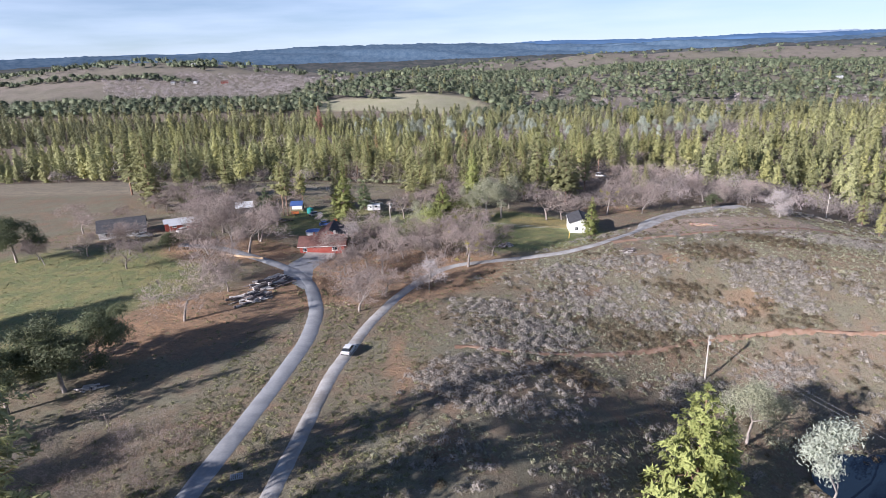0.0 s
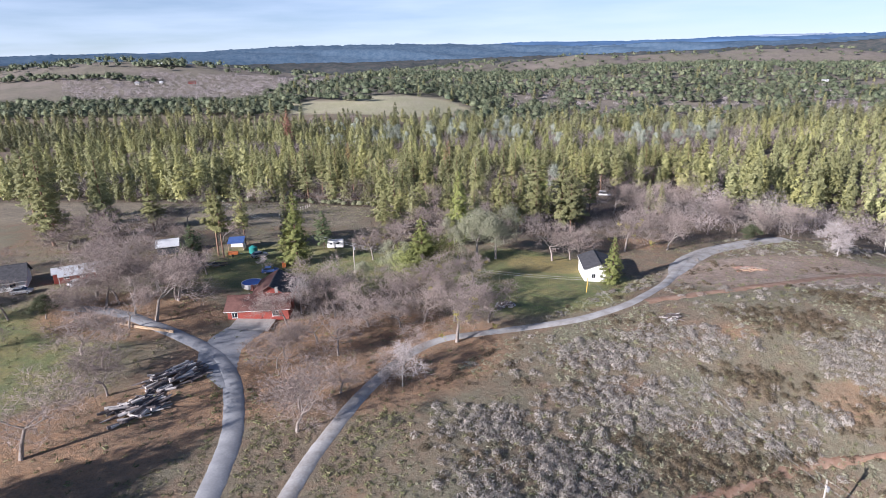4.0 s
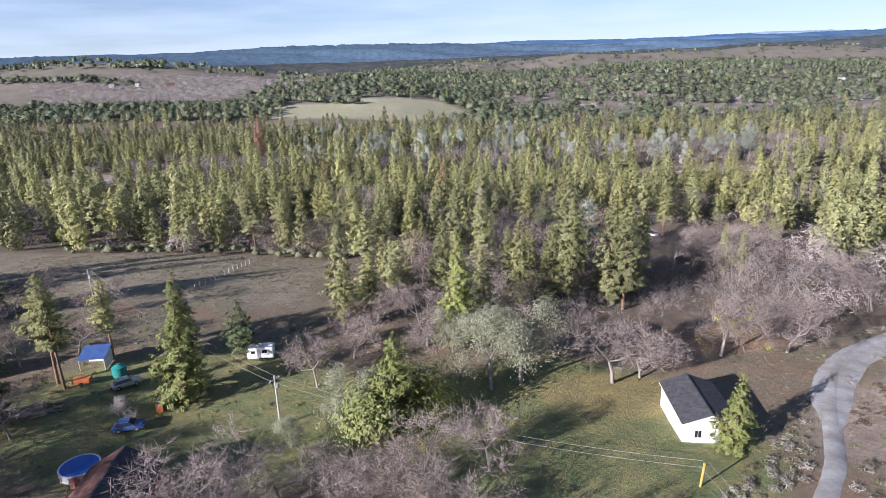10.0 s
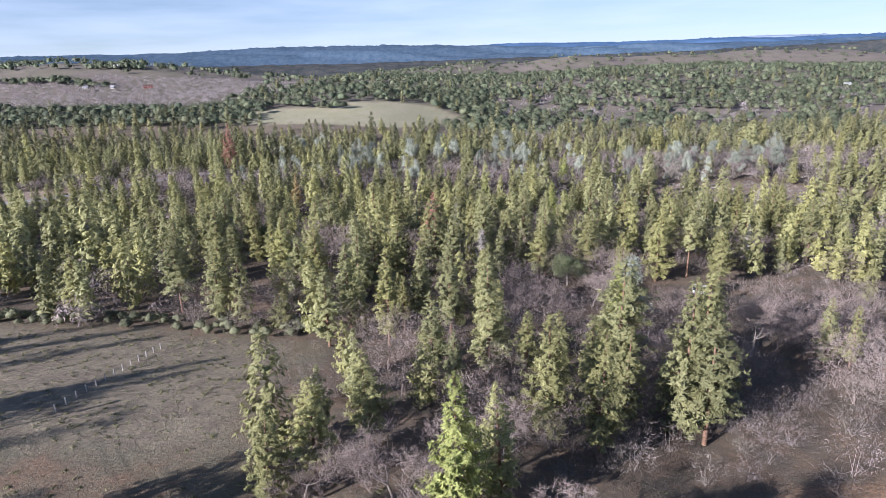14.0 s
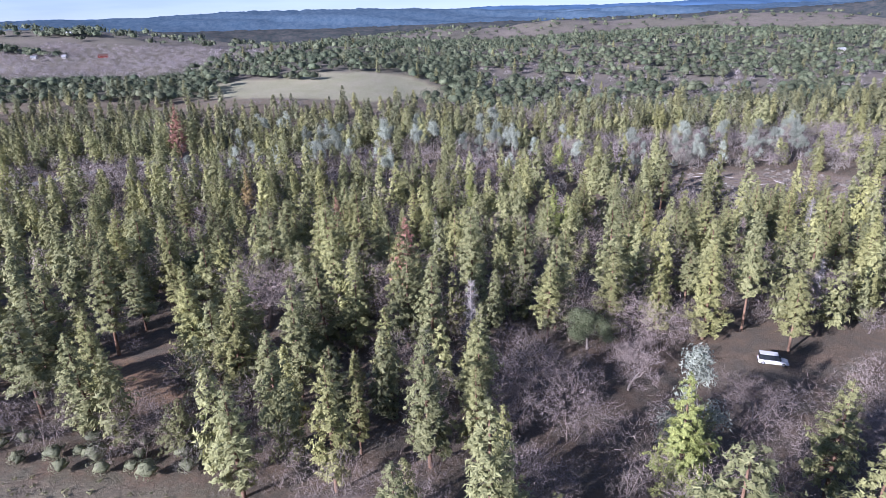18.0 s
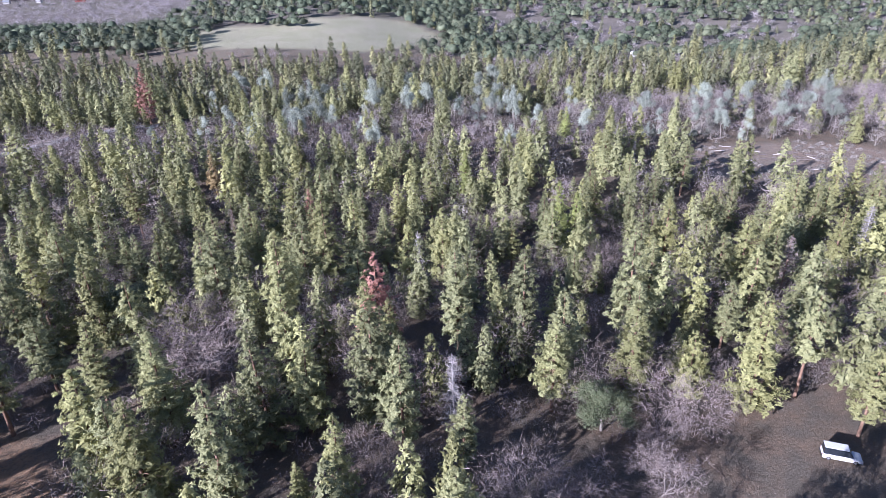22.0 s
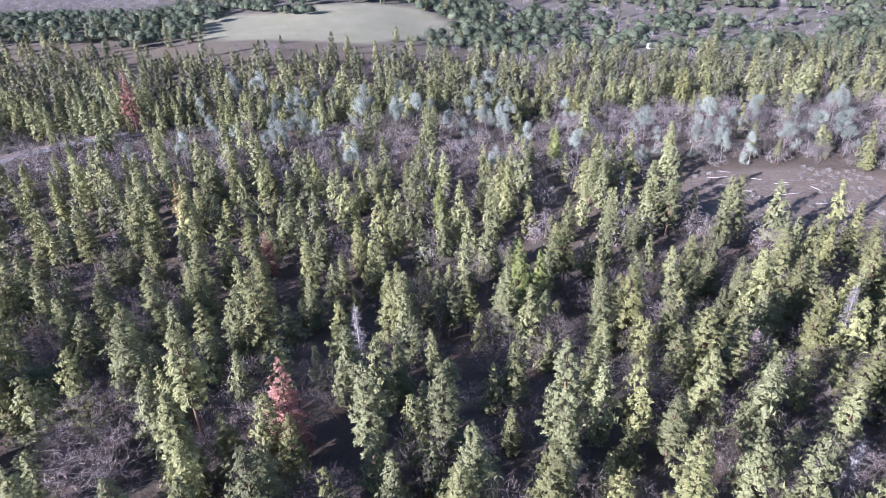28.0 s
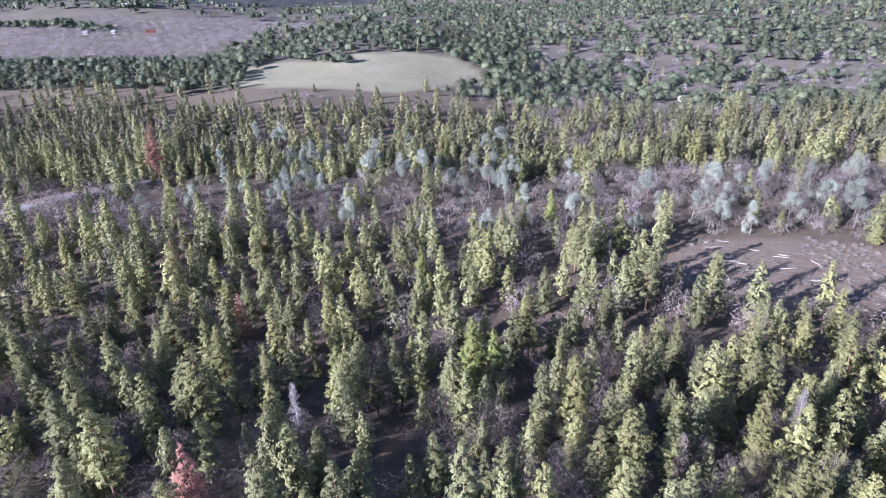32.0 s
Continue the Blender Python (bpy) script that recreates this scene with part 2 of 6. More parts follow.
M_POLE = plain("weathered_pole", (0.42, 0.38, 0.33), (0.56, 0.52, 0.46), 1.5, 0.9)
M_YELLOWPOST = plain("yellow_post", (0.55, 0.36, 0.08), (0.62, 0.44, 0.12), 1.5, 0.7)
M_WIRE = plain("cable", (0.30, 0.30, 0.30), (0.40, 0.40, 0.40), 1.0, 0.5)
M_LOG = plain("log_bark", (0.11, 0.09, 0.085), (0.22, 0.19, 0.18), 1.2, 0.95, relief=0.04)
M_LOGPALE = plain("barkless_log", (0.48, 0.44, 0.41), (0.64, 0.60, 0.56), 1.2, 0.9)
M_TIMBER = plain("sawn_timber", (0.42, 0.30, 0.19), (0.55, 0.42, 0.29), 1.2, 0.85)
M_BRICKRED = plain("red_junk", (0.42, 0.17, 0.13), (0.55, 0.30, 0.24), 1.2, 0.85)


def water_material():
    m, n, l, b = material("pond_water", 0.06, spec=0.5)
    b.inputs["Base Color"].default_value = (0.012, 0.022, 0.035, 1)
    bump(n, l, b, noise_fac(n, l, 3.0, 3), 0.15, 0.05)
    return m


M_WATER = water_material()

# ---- ground ----
def mesh_object(name, verts, faces, mat, smooth=False):
    me = bpy.data.meshes.new(name)
    me.from_pydata(verts, [], faces) if isinstance(faces, list) else raw_mesh(me, verts, faces)
    if mat:
        me.materials.append(mat)
    if smooth:
        me.polygons.foreach_set("use_smooth", np.ones(len(me.polygons), bool))
    return new(name, me)


def raw_mesh(me, verts, faces):
    """Fill a mesh quickly from arrays of corners and equal-sided faces."""
    verts, faces = np.asarray(verts, np.float32), np.asarray(faces, np.int32)
    me.vertices.add(len(verts))
    me.vertices.foreach_set("co", verts.ravel())
    me.loops.add(faces.size)
    me.loops.foreach_set("vertex_index", faces.ravel())
    me.polygons.add(len(faces))
    me.polygons.foreach_set("loop_start", np.arange(0, faces.size, faces.shape[1], dtype=np.int32))
    me.polygons.foreach_set("loop_total", np.full(len(faces), faces.shape[1], np.int32))
    me.update(calc_edges=True)
    me.validate()


def grid_axis(a, b, fine, far, growth):
    v = list(np.arange(a, b + 0.1, fine))
    d = fine
    while v[-1] < far[1]:
        d = min(d * growth, 90)
        v.append(v[-1] + d)
    d = fine
    while v[0] > far[0]:
        d = min(d * growth, 90)
        v.insert(0, v[0] - d)
    return np.array(v)


def in_field(x, y):
    """The mown field behind the farm."""
    return step(-x, 33, 39) * step(y, 238, 246) * (1 - step(y + 0.12 * x, 276, 281))


PASTURE = [(-262, 905), (-268, 1003), (-200, 1040), (-138, 1064), (-42, 1094), (-10, 1050), (18, 1008), (-20, 940), (-75, 885), (-171, 888)]


def inside(x, y, pts, soft):
    """1 within a closed outline of the plan, 0 outside, over a soft edge."""
    x, y = np.asarray(x, float), np.asarray(y, float)
    ins, d = np.zeros(x.shape, bool), np.full(x.shape, 1e9)
    for (ax, ay), (bx, by) in zip(pts, pts[1:] + pts[:1]):
        ins ^= ((ay > y) != (by > y)) & (x < (bx - ax) * (y - ay) / (by - ay + 1e-9) + ax)
        t = np.clip(((x - ax) * (bx - ax) + (y - ay) * (by - ay)) / ((bx - ax) ** 2 + (by - ay) ** 2), 0, 1)
        d = np.minimum(d, np.hypot(x - ax - t * (bx - ax), y - ay - t * (by - ay)))
    return step(np.where(ins, d, -d), -soft, soft)


def pasture(x, y):
    """The open rolling pasture across the valley, with a row of oaks in it."""
    a = inside(x + 8 * fbm(x, y, 26, 1), y + 8 * fbm(x, y, 22, 2), PASTURE, 5) + step(-hill(x, y, -288, 1293, 66, 42, -1, 15), 0.5, 0.6)
    return np.clip(a - step(-hill(x, y, -190, 1028, 52, 7, -1, -20), 0.5, 0.7), 0, 1)


def lawn(x, y):
    """Green grass about the shed and the farm yard."""
    return np.clip(step(-hill(x, y, 16, 194, 28, 27, -1, 30), 0.3, 0.55) + 0.8 * step(-hill(x, y, -42, 200, 34, 24, -1), 0.35, 0.6)
                   + 0.9 * step(-hill(x, y, 55, 314, 28, 13, -1, 20), 0.3, 0.6) + 0.75 * step(-hill(x, y, -105, 135, 55, 40, -1, 25), 0.3, 0.7)
                   + 0.6 * step(-hill(x, y, -75, 105, 30, 12, -1, 30), 0.3, 0.7) + 0.8 * step(-hill(x, y, -150, 372, 45, 14, -1), 0.3, 0.7) + step(-hill(x, y, -340, 1070, 32, 15, -1), 0.3, 0.6)
                   + 0.8 * step(-hill(x, y, -103, 418, 16, 6, -1, 35), 0.3, 0.7), 0, 1)


def litter(x, y):
    """Red-brown leaf litter under the oaks."""
    return np.clip(step(-hill(x, y, -22, 152, 34, 22, -1, 15), 0.25, 0.6) + 0.9 * step(-hill(x, y, -58, 120, 30, 14, -1, 40), 0.25, 0.6)
                   + 0.8 * step(-hill(x, y, -70, 165, 22, 14, -1), 0.3, 0.6) + 0.8 * step(-hill(x, y, 50, 232, 16, 9, -1), 0.3, 0.6) + 0.8 * step(-hill(x, y, -13, 104, 3.0, 20, -1, 12), 0.3, 0.8)
                   + 0.9 * step(-hill(x, y, 24, 395, 4, 32, -1, -12), 0.3, 0.7) + 0.8 * step(-hill(x, y, -60, 316, 26, 9, -1, -38), 0.3, 0.7) + 0.7 * step(-hill(x, y, 51, 158, 6, 4, -1), 0.3, 0.7) + 0.6 * step(-hill(x, y, 65, 142, 9, 5, -1), 0.3, 0.7), 0, 1)


def ochre(x, y):
    """Yellowed grass by the white shed."""
    return step(-hill(x, y, 24, 208, 15, 8, -1, 15), 0.3, 0.6)


def bare(x, y):
    """Open reddish soil."""
    return np.clip(step(-hill(x, y, 82, 198, 38, 20, -1, 12), 0.3, 0.6) + 0.62 * step(-hill(x, y, 152, 486, 62, 36, -1, 0), 0.3, 0.6) + 0.85 * step(-hill(x, y, -259, 510, 42, 30, -1), 0.3, 0.5)
                   + 0.35 * step(-hill(x, y, 90, 130, 45, 9, -1, 12), 0.3, 0.6) + 0.9 * step(-hill(x, y, -195, 562, 45, 9, -1, 48), 0.4, 0.6)
                   + 0.7 * step(-hill(x, y, 190, 880, 150, 40, -1, -6), 0.4, 0.6) + 0.6 * step(-hill(x, y, 330, 980, 130, 30, -1, 5), 0.4, 0.6), 0, 1)


def scrub(x, y):
    """Brown-mauve winter scrub over the hills beyond the valley."""
    return step(y, 840, 1000) * (1 - pasture(x, y))


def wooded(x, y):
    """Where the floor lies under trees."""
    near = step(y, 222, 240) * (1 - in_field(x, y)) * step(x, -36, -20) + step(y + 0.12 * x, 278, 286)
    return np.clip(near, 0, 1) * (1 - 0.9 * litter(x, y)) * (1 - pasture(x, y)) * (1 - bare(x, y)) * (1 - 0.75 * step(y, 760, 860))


gx, gy = grid_axis(-200, 200, 3.0, (-4000, 4000), 1.05), grid_axis(-20, 640, 3.0, (-320, 4300), 1.045)
X, Y = np.meshgrid(gx, gy)
Z = ground(X, Y) + 0.12 * fbm(X, Y, 9)
nx, ny = len(gx), len(gy)
idx = np.arange(nx * ny).reshape(ny, nx)
quads = np.stack([idx[:-1, :-1], idx[:-1, 1:], idx[1:, 1:], idx[1:, :-1]], -1).reshape(-1, 4)


def ground_material():
    m, n, l, b = material("dry_meadow", 0.97, spec=0.15)
    cov, cov2 = n.new("ShaderNodeAttribute"), n.new("ShaderNodeAttribute")
    cov.attribute_name, cov2.attribute_name = "cover", "cover2"
    s1, s2 = n.new("ShaderNodeSeparateColor"), n.new("ShaderNodeSeparateColor")
    l.new(cov.outputs["Color"], s1.inputs[0])
    l.new(cov2.outputs["Color"], s2.inputs[0])
    broad, patch = noise_fac(n, l, 0.035, 5), noise_fac(n, l, 0.22, 6, lo=0.4, hi=0.6)
    fine, grit = noise_fac(n, l, 1.6, 5, 0.7), noise_fac(n, l, 7.0, 4, 0.7, 0.3, 0.7)
    meadow = mix(n, l, broad, (0.21, 0.14, 0.095), (0.17, 0.15, 0.08))
    meadow = mix(n, l, patch, meadow, (0.27, 0.155, 0.09))
    meadow = mix(n, l, noise_fac(n, l, 0.09, 7, 0.7, 0.42, 0.62), meadow, (0.205, 0.195, 0.12))
    green = mix(n, l, patch, (0.14, 0.215, 0.035), (0.30, 0.29, 0.07))
    red = mix(n, l, patch, (0.47, 0.25, 0.12), (0.32, 0.18, 0.095))
    soil = mix(n, l, patch, (0.54, 0.41, 0.33), (0.41, 0.29, 0.22))
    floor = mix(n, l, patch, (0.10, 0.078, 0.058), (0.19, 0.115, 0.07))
    dry = mix(n, l, patch, (0.40, 0.335, 0.22), (0.28, 0.225, 0.155))
    past = mix(n, l, broad, (0.48, 0.48, 0.27), (0.60, 0.55, 0.36))

    def edge(sock):
        """Break a soft mask up so that its border is ragged."""
        add = n.new("ShaderNodeMath")
        add.operation = "MULTIPLY_ADD"
        l.new(fine, add.inputs[0])
        add.inputs[1].default_value = 0.5
        l.new(sock, add.inputs[2])
        mr = n.new("ShaderNodeMapRange")
        mr.inputs["From Min"].default_value, mr.inputs["From Max"].default_value = 0.5, 1.0
        l.new(add.outputs[0], mr.inputs["Value"])
        return mr.outputs[0]

    c = mix(n, l, edge(s1.outputs[0]), meadow, green)
    c = mix(n, l, edge(cov.outputs["Alpha"]), c, mix(n, l, patch, (0.45, 0.35, 0.09), (0.34, 0.29, 0.08)))
    c = mix(n, l, edge(s1.outputs[1]), c, red)
    c = mix(n, l, edge(s1.outputs[2]), c, soil)
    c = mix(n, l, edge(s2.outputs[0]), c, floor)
    heath = mix(n, l, noise_fac(n, l, 0.006, 7, 0.7, 0.4, 0.6), (0.235, 0.19, 0.185), (0.20, 0.185, 0.135))
    heath = mix(n, l, noise_fac(n, l, 0.03, 8, 0.75, 0.45, 0.62), heath, (0.12, 0.115, 0.09))
    c = mix(n, l, cov2.outputs["Alpha"], c, heath)
    c = mix(n, l, s2.outputs[1], c, dry)
    c = mix(n, l, s2.outputs[2], c, past)
    c = mix(n, l, fine, c, mix(n, l, 0.6, c, (0.07, 0.055, 0.035)))
    c = mix(n, l, noise_fac(n, l, 0.55, 7, 0.75, 0.44, 0.62), c, mix(n, l, 0.32, c, (0.085, 0.07, 0.045)))
    c = mix(n, l, grit, mix(n, l, 0.35, c, (0.5, 0.45, 0.36)), c)
    l.new(c, b.inputs["Base Color"])
    bump(n, l, b, noise_fac(n, l, 0.9, 8, 0.8), 0.6, 0.25)
    return m


land = mesh_object("ground", np.stack([X.ravel(), Y.ravel(), Z.ravel()], 1), quads, ground_material(), True)
tagged(land, "dry winter meadow and forest floor over rolling hills", "ground", kind="structure")
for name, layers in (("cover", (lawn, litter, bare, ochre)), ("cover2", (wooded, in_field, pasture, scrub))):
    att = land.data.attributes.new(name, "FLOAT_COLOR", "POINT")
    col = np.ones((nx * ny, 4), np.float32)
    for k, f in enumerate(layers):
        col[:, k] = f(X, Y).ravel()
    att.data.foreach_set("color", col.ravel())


def ribbon(name, pts, width, mat, lift=0.06, crown=0.08, label="", rag=0.07, taper=0.0):
    """A road laid along points of the plan: a slightly domed strip with ragged edges."""
    p = np.array(pts, float)
    s = np.r_[0, np.cumsum(np.hypot(*np.diff(p, axis=0).T))]
    u = np.arange(0, s[-1], 1.2)
    # smooth the bends
    q = np.stack([np.interp(u, s, p[:, 0]), np.interp(u, s, p[:, 1])], 1)
    for _ in range(14):
        q[1:-1] = (q[:-2] + 2 * q[1:-1] + q[2:]) / 4
    d = np.gradient(q, axis=0)
    d /= np.hypot(d[:, 0], d[:, 1])[:, None] + 1e-9
    side = np.stack([d[:, 1], -d[:, 0]], 1)
    rows, rng = [], np.random.default_rng(len(pts))
    for k in (-1.0, -0.55, 0.0, 0.55, 1.0):
        w = width / 2 * k * (np.clip(0.25 + u / taper, 0, 1) if taper else 1) + (rng.uniform(-rag, rag, len(u)) if abs(k) == 1 else 0)
        e = q + side * np.reshape(w, (-1, 1))
        z = ground(e[:, 0], e[:, 1]) + 0.12 * fbm(e[:, 0], e[:, 1], 9) + lift + crown * (1 - k * k) + (0.14 if abs(k) < 1 else -0.05)
        rows.append(np.c_[e, z])
    v = np.concatenate(rows)
    m, n = len(u), len(rows)
    f = [(a * m + i, (a + 1) * m + i, (a + 1) * m + i + 1, a * m + i + 1) for a in range(n - 1) for i in range(m - 1)]
    ob = mesh_object(name, v, np.array(f), mat, True)
    return tagged(ob, label, "road", kind="structure")


ROAD_A = [(-40, 20), (-36, 66), (-33.5, 96), (-32.5, 112), (-34, 126), (-39, 140), (-45, 150), (-56, 157), (-72, 166), (-86, 168)]
ROAD_B = [(-26, 20), (-25, 68), (-24.5, 100), (-21.5, 122), (-17.5, 138), (-11, 153), (-5, 159.5), (9, 162.5), (24, 166), (36, 173), (47, 187), (56, 204), (65, 219), (80, 230), (98, 236)]
YARD = [(-40, 139), (-44, 146), (-46.5, 152), (-45.5, 158), (-43.5, 163)]
PAD = [(52, 196), (60, 211), (70, 222), (86, 231), (100, 236)]
ribbon("road", PAD, 6.5, M_GRAVEL, 0.02, 0.03, "broad gravel turning place behind the white shed", 0.2, 16)
ribbon("road", YARD, 8.5, M_ASPHALT, 0.0, 0.03, "wide worn asphalt yard before the red farmhouse", 0.2, 14)
ribbon("road", ROAD_A, 3.2, M_ASPHALT, label="narrow worn grey asphalt farm drive")
ribbon("road", ROAD_B, 2.5, M_GRAVEL, label="pale gravel track curving past the white shed")
ribbon("road", [(-255, 500), (-228, 522), (-203, 548), (-185, 568), (-168, 586), (-150, 592)], 8.0, M_GRAVEL, 0.1, 0.05, "pale dirt road through the valley woods", 0.8)

# ---- trees ----
def kites(centres, along, size, rng, flat=0.5, wide=0.33):
    """Small leaf sprays: bent four-cornered blades at the centres, pointing roughly along."""
    n = len(centres)
    a = along + rng.normal(0, 0.45, (n, 3))
    a /= np.linalg.norm(a, axis=1)[:, None] + 1e-9
    up = rng.normal(0, 1, (n, 3)) * (1 - flat) + np.array([0, 0, 1.0]) * flat
    b = np.cross(a, up)
    b /= np.linalg.norm(b, axis=1)[:, None] + 1e-9
    s = (size * rng.uniform(0.7, 1.3, n))[:, None]
    v = np.stack([centres - a * s * 0.5, centres + b * s * wide + a * s * 0.08, centres + a * s * 0.6, centres - b * s * wide + a * s * 0.08], 1)
    return v.reshape(-1, 3), np.arange(4 * n).reshape(n, 4)


def sprays(centres, along, out, size, rng, rough=0.32, wide=0.2):
    """Needle sprays: slim triangles that lie in the crown's surface, out giving the way outwards."""
    n = len(centres)
    nrm = out + rng.normal(0, rough, (n, 3))
    nrm /= np.linalg.norm(nrm, axis=1)[:, None] + 1e-9
    a = along + rng.normal(0, 0.5, (n, 3))
    a -= nrm * (a * nrm).sum(1)[:, None]
    a /= np.linalg.norm(a, axis=1)[:, None] + 1e-9
    b = np.cross(nrm, a)
    s = (size * rng.uniform(0.65, 1.35, n))[:, None]
    v = np.stack([centres - a * s * 0.45 + b * s * wide, centres - a * s * 0.45 - b * s * wide, centres + a * s * 0.6], 1)
    return v.reshape(-1, 3), np.arange(3 * n).reshape(n, 3)


def tubes(segs, sides=5):
    """Tapered limbs from rows of (start, end, start radius, end radius)."""
    vs, fs, base = [], [], 0
    for p, q, r0, r1 in segs:
        p, q = np.asarray(p, float), np.asarray(q, float)
        d = q - p
        d /= np.linalg.norm(d) + 1e-9
        a = np.cross(d, (0.31, 0.95, 0.1))
        a /= np.linalg.norm(a) + 1e-9
        b = np.cross(d, a)
        t = np.arange(sides) * 2 * math.pi / sides
        ring = np.cos(t)[:, None] * a + np.sin(t)[:, None] * b
        vs += [p + ring * r0, q + ring * r1]
        k = np.arange(sides)
        fs.append(np.stack([base + k, base + (k + 1) % sides, base + sides + (k + 1) % sides, base + sides + k], 1))
        base += 2 * sides
    return np.concatenate(vs), np.concatenate(fs)


def ribbons(p, q, w, rng):
    """Twigs as thin flat strips from p to q."""
    d = q - p
    s = np.cross(d, rng.normal(0, 1, p.shape))
    s /= np.linalg.norm(s, axis=1)[:, None] + 1e-9
    w = np.reshape(w, (-1, 1))
    v = np.stack([p - s * w, p + s * w, q + s * w * 0.4, q - s * w * 0.4], 1)
    return v.reshape(-1, 3), np.arange(4 * len(p)).reshape(-1, 4)


def outline(f, top):
    """How wide a conifer's crown is at f of its height, against its widest."""
    return np.maximum(1 - f, 0) ** top * np.minimum(1, 0.55 + 2.2 * f)


def tufts(centres, out, per, size, rng, wide=0.2):
    """Needle tufts: round each centre slim blades lie like shingles, their faces turned to the open."""
    n = len(centres)
    o = np.repeat(out, per, 0)
    nrm = o * 0.9 + np.array([0, 0, 0.4]) + rng.normal(0, 0.34, (n * per, 3))
    nrm /= np.linalg.norm(nrm, axis=1)[:, None] + 1e-9
    d = o * 0.3 + rng.normal(0, 0.55, (n * per, 3)) + np.array([0, 0, 0.2])
    d -= nrm * (d * nrm).sum(1)[:, None]
    d /= np.linalg.norm(d, axis=1)[:, None] + 1e-9
    b = np.cross(nrm, d)
    s = np.repeat(np.broadcast_to(size, n), per) * rng.uniform(0.55, 1.25, n * per)
    c = np.repeat(centres, per, 0) + rng.normal(0, 1, (n * per, 3)) * (s * 0.3)[:, None]
    s = s[:, None]
    v = np.stack([c - d * s * 0.35 + b * s * wide, c - d * s * 0.35 - b * s * wide, c + d * s * 0.7], 1)
    return v.reshape(-1, 3), np.arange(3 * len(v)).reshape(-1, 3)


def conifer_shape(seed, h, r, bare_part, rise=0.62, gap=0.65, per=9, size=0.75, droop=0.0, top=0.6, thin=0.95, arms=6, wide=0.25):
    """Corners of a conifer's crown and the segments of its trunk and boughs. h, r: height and widest spread;
    rise: metres between whorls; gap: metres between the tufts of a bough; thin: how many boughs are left."""
    rng = np.random.default_rng(seed)
    z0 = h * bare_part
    c, o, segs = [], [], []
    lean = rng.normal(0, 0.012, 2)
    ks = np.linspace(0, h * 0.98, 7)
    for i in range(6):
        segs.append(((lean[0] * ks[i], lean[1] * ks[i], ks[i]), (lean[0] * ks[i + 1], lean[1] * ks[i + 1], ks[i + 1]), 0.012 * h * (1 - 0.95 * ks[i] / h) + 0.03, 0.012 * h * (1 - 0.95 * ks[i + 1] / h) + 0.03))
    side, az = rng.uniform(0, 6.28), rng.uniform(0, 6.28)
    z = z0
    while z < h * 0.975:
        f = (z - z0) / (h - z0)
        length = r * float(outline(f, top)) * (1 + 0.14 * math.sin(z * 1.7 + seed) + 0.1 * math.sin(z * 0.7 + 2 * seed)) + 0.12
        for _ in range(arms + int(rng.integers(-1, 2))):
            az += 2.4 + rng.normal(0, 0.4)
            if rng.random() > thin:
                continue
            ln = length * rng.uniform(0.55, 1.15) * (1 + 0.16 * math.sin(az - side + 0.25 * z))
            d = np.array([math.cos(az), math.sin(az), 0.75 * f - 0.22 + droop + rng.normal(0, 0.1)])
            base = np.array([lean[0] * z, lean[1] * z, z])
            if ln > r * 0.7 and size < 0.8:
                segs.append((base, base + d * ln * 0.85, 0.05, 0.02))
            m = max(1, int(ln / gap + 0.5))
            t = 1 - (np.arange(m) / m) * 0.72 + rng.normal(0, 0.04, m)
            p = base + d * (t * ln)[:, None]
            p[:, 2] += 0.12 * ln * t**2
            p += np.array([-d[1], d[0], 0]) * (rng.uniform(-1, 1, m) * 0.22 * ln)[:, None] + rng.normal(0, 0.12, (m, 3))
            c.append(p)
            o.append(np.repeat(np.array([[math.cos(az), math.sin(az), 0.25 + 0.5 * f]]), m, 0))
        z += rise * rng.uniform(0.7, 1.3) * (1 - 0.35 * f)
    c.append(np.array([[lean[0] * h, lean[1] * h, h * k] for k in (0.965, 0.985, 0.998)]))
    o.append(np.array([[-0.4, -0.3, 1.0], [0.4, -0.2, 1.0], [0.0, 0.1, 1.4]]))
    c, o = np.concatenate(c), np.concatenate(o)
    near_top = np.clip((c[:, 2] - z0) / (h - z0), 0, 1)
    return tufts(c, o, per, size * (1.12 - 0.6 * near_top**1.5), rng, wide), segs


def dome(seed, h, r, rings, sides, fill=0.75):
    """The dense inner body of a rounded crown, lumpy all over."""
    rng = np.random.default_rng(seed)
    p = np.repeat(np.linspace(-0.6, 1.45, rings), sides)
    t = np.tile(np.arange(sides) * 2 * math.pi / sides, rings) + np.repeat(rng.uniform(0, 0.5, rings), sides)
    k = fill * rng.uniform(0.75, 1.2, rings * sides) * (1 + 0.2 * np.sin(3 * t + seed) * np.cos(p))
    v = np.stack([r * k * np.cos(p) * np.cos(t), r * k * np.cos(p) * np.sin(t), h * (0.5 + 0.48 * k * np.sin(p))], 1)
    i = np.arange(rings * sides).reshape(rings, sides)
    n = np.roll(i, -1, axis=1)
    a, b, c, e = i[:-1].ravel(), n[:-1].ravel(), n[1:].ravel(), i[1:].ravel()
    return v, np.concatenate([np.stack([a, b, c], 1), np.stack([a, c, e], 1)])


def joined(a, b):
    return np.r_[a[0], b[0]], np.r_[a[1], b[1] + len(a[0])]


def twig_haze(p, q, w, rng):
    """Twigs as single slim triangles."""
    s = np.cross(q - p, rng.normal(0, 1, p.shape))
    s /= np.linalg.norm(s, axis=1)[:, None] + 1e-9
    w = np.reshape(w, (-1, 1))
    return np.stack([p - s * w, p + s * w, q], 1).reshape(-1, 3), np.arange(3 * len(p)).reshape(-1, 3)


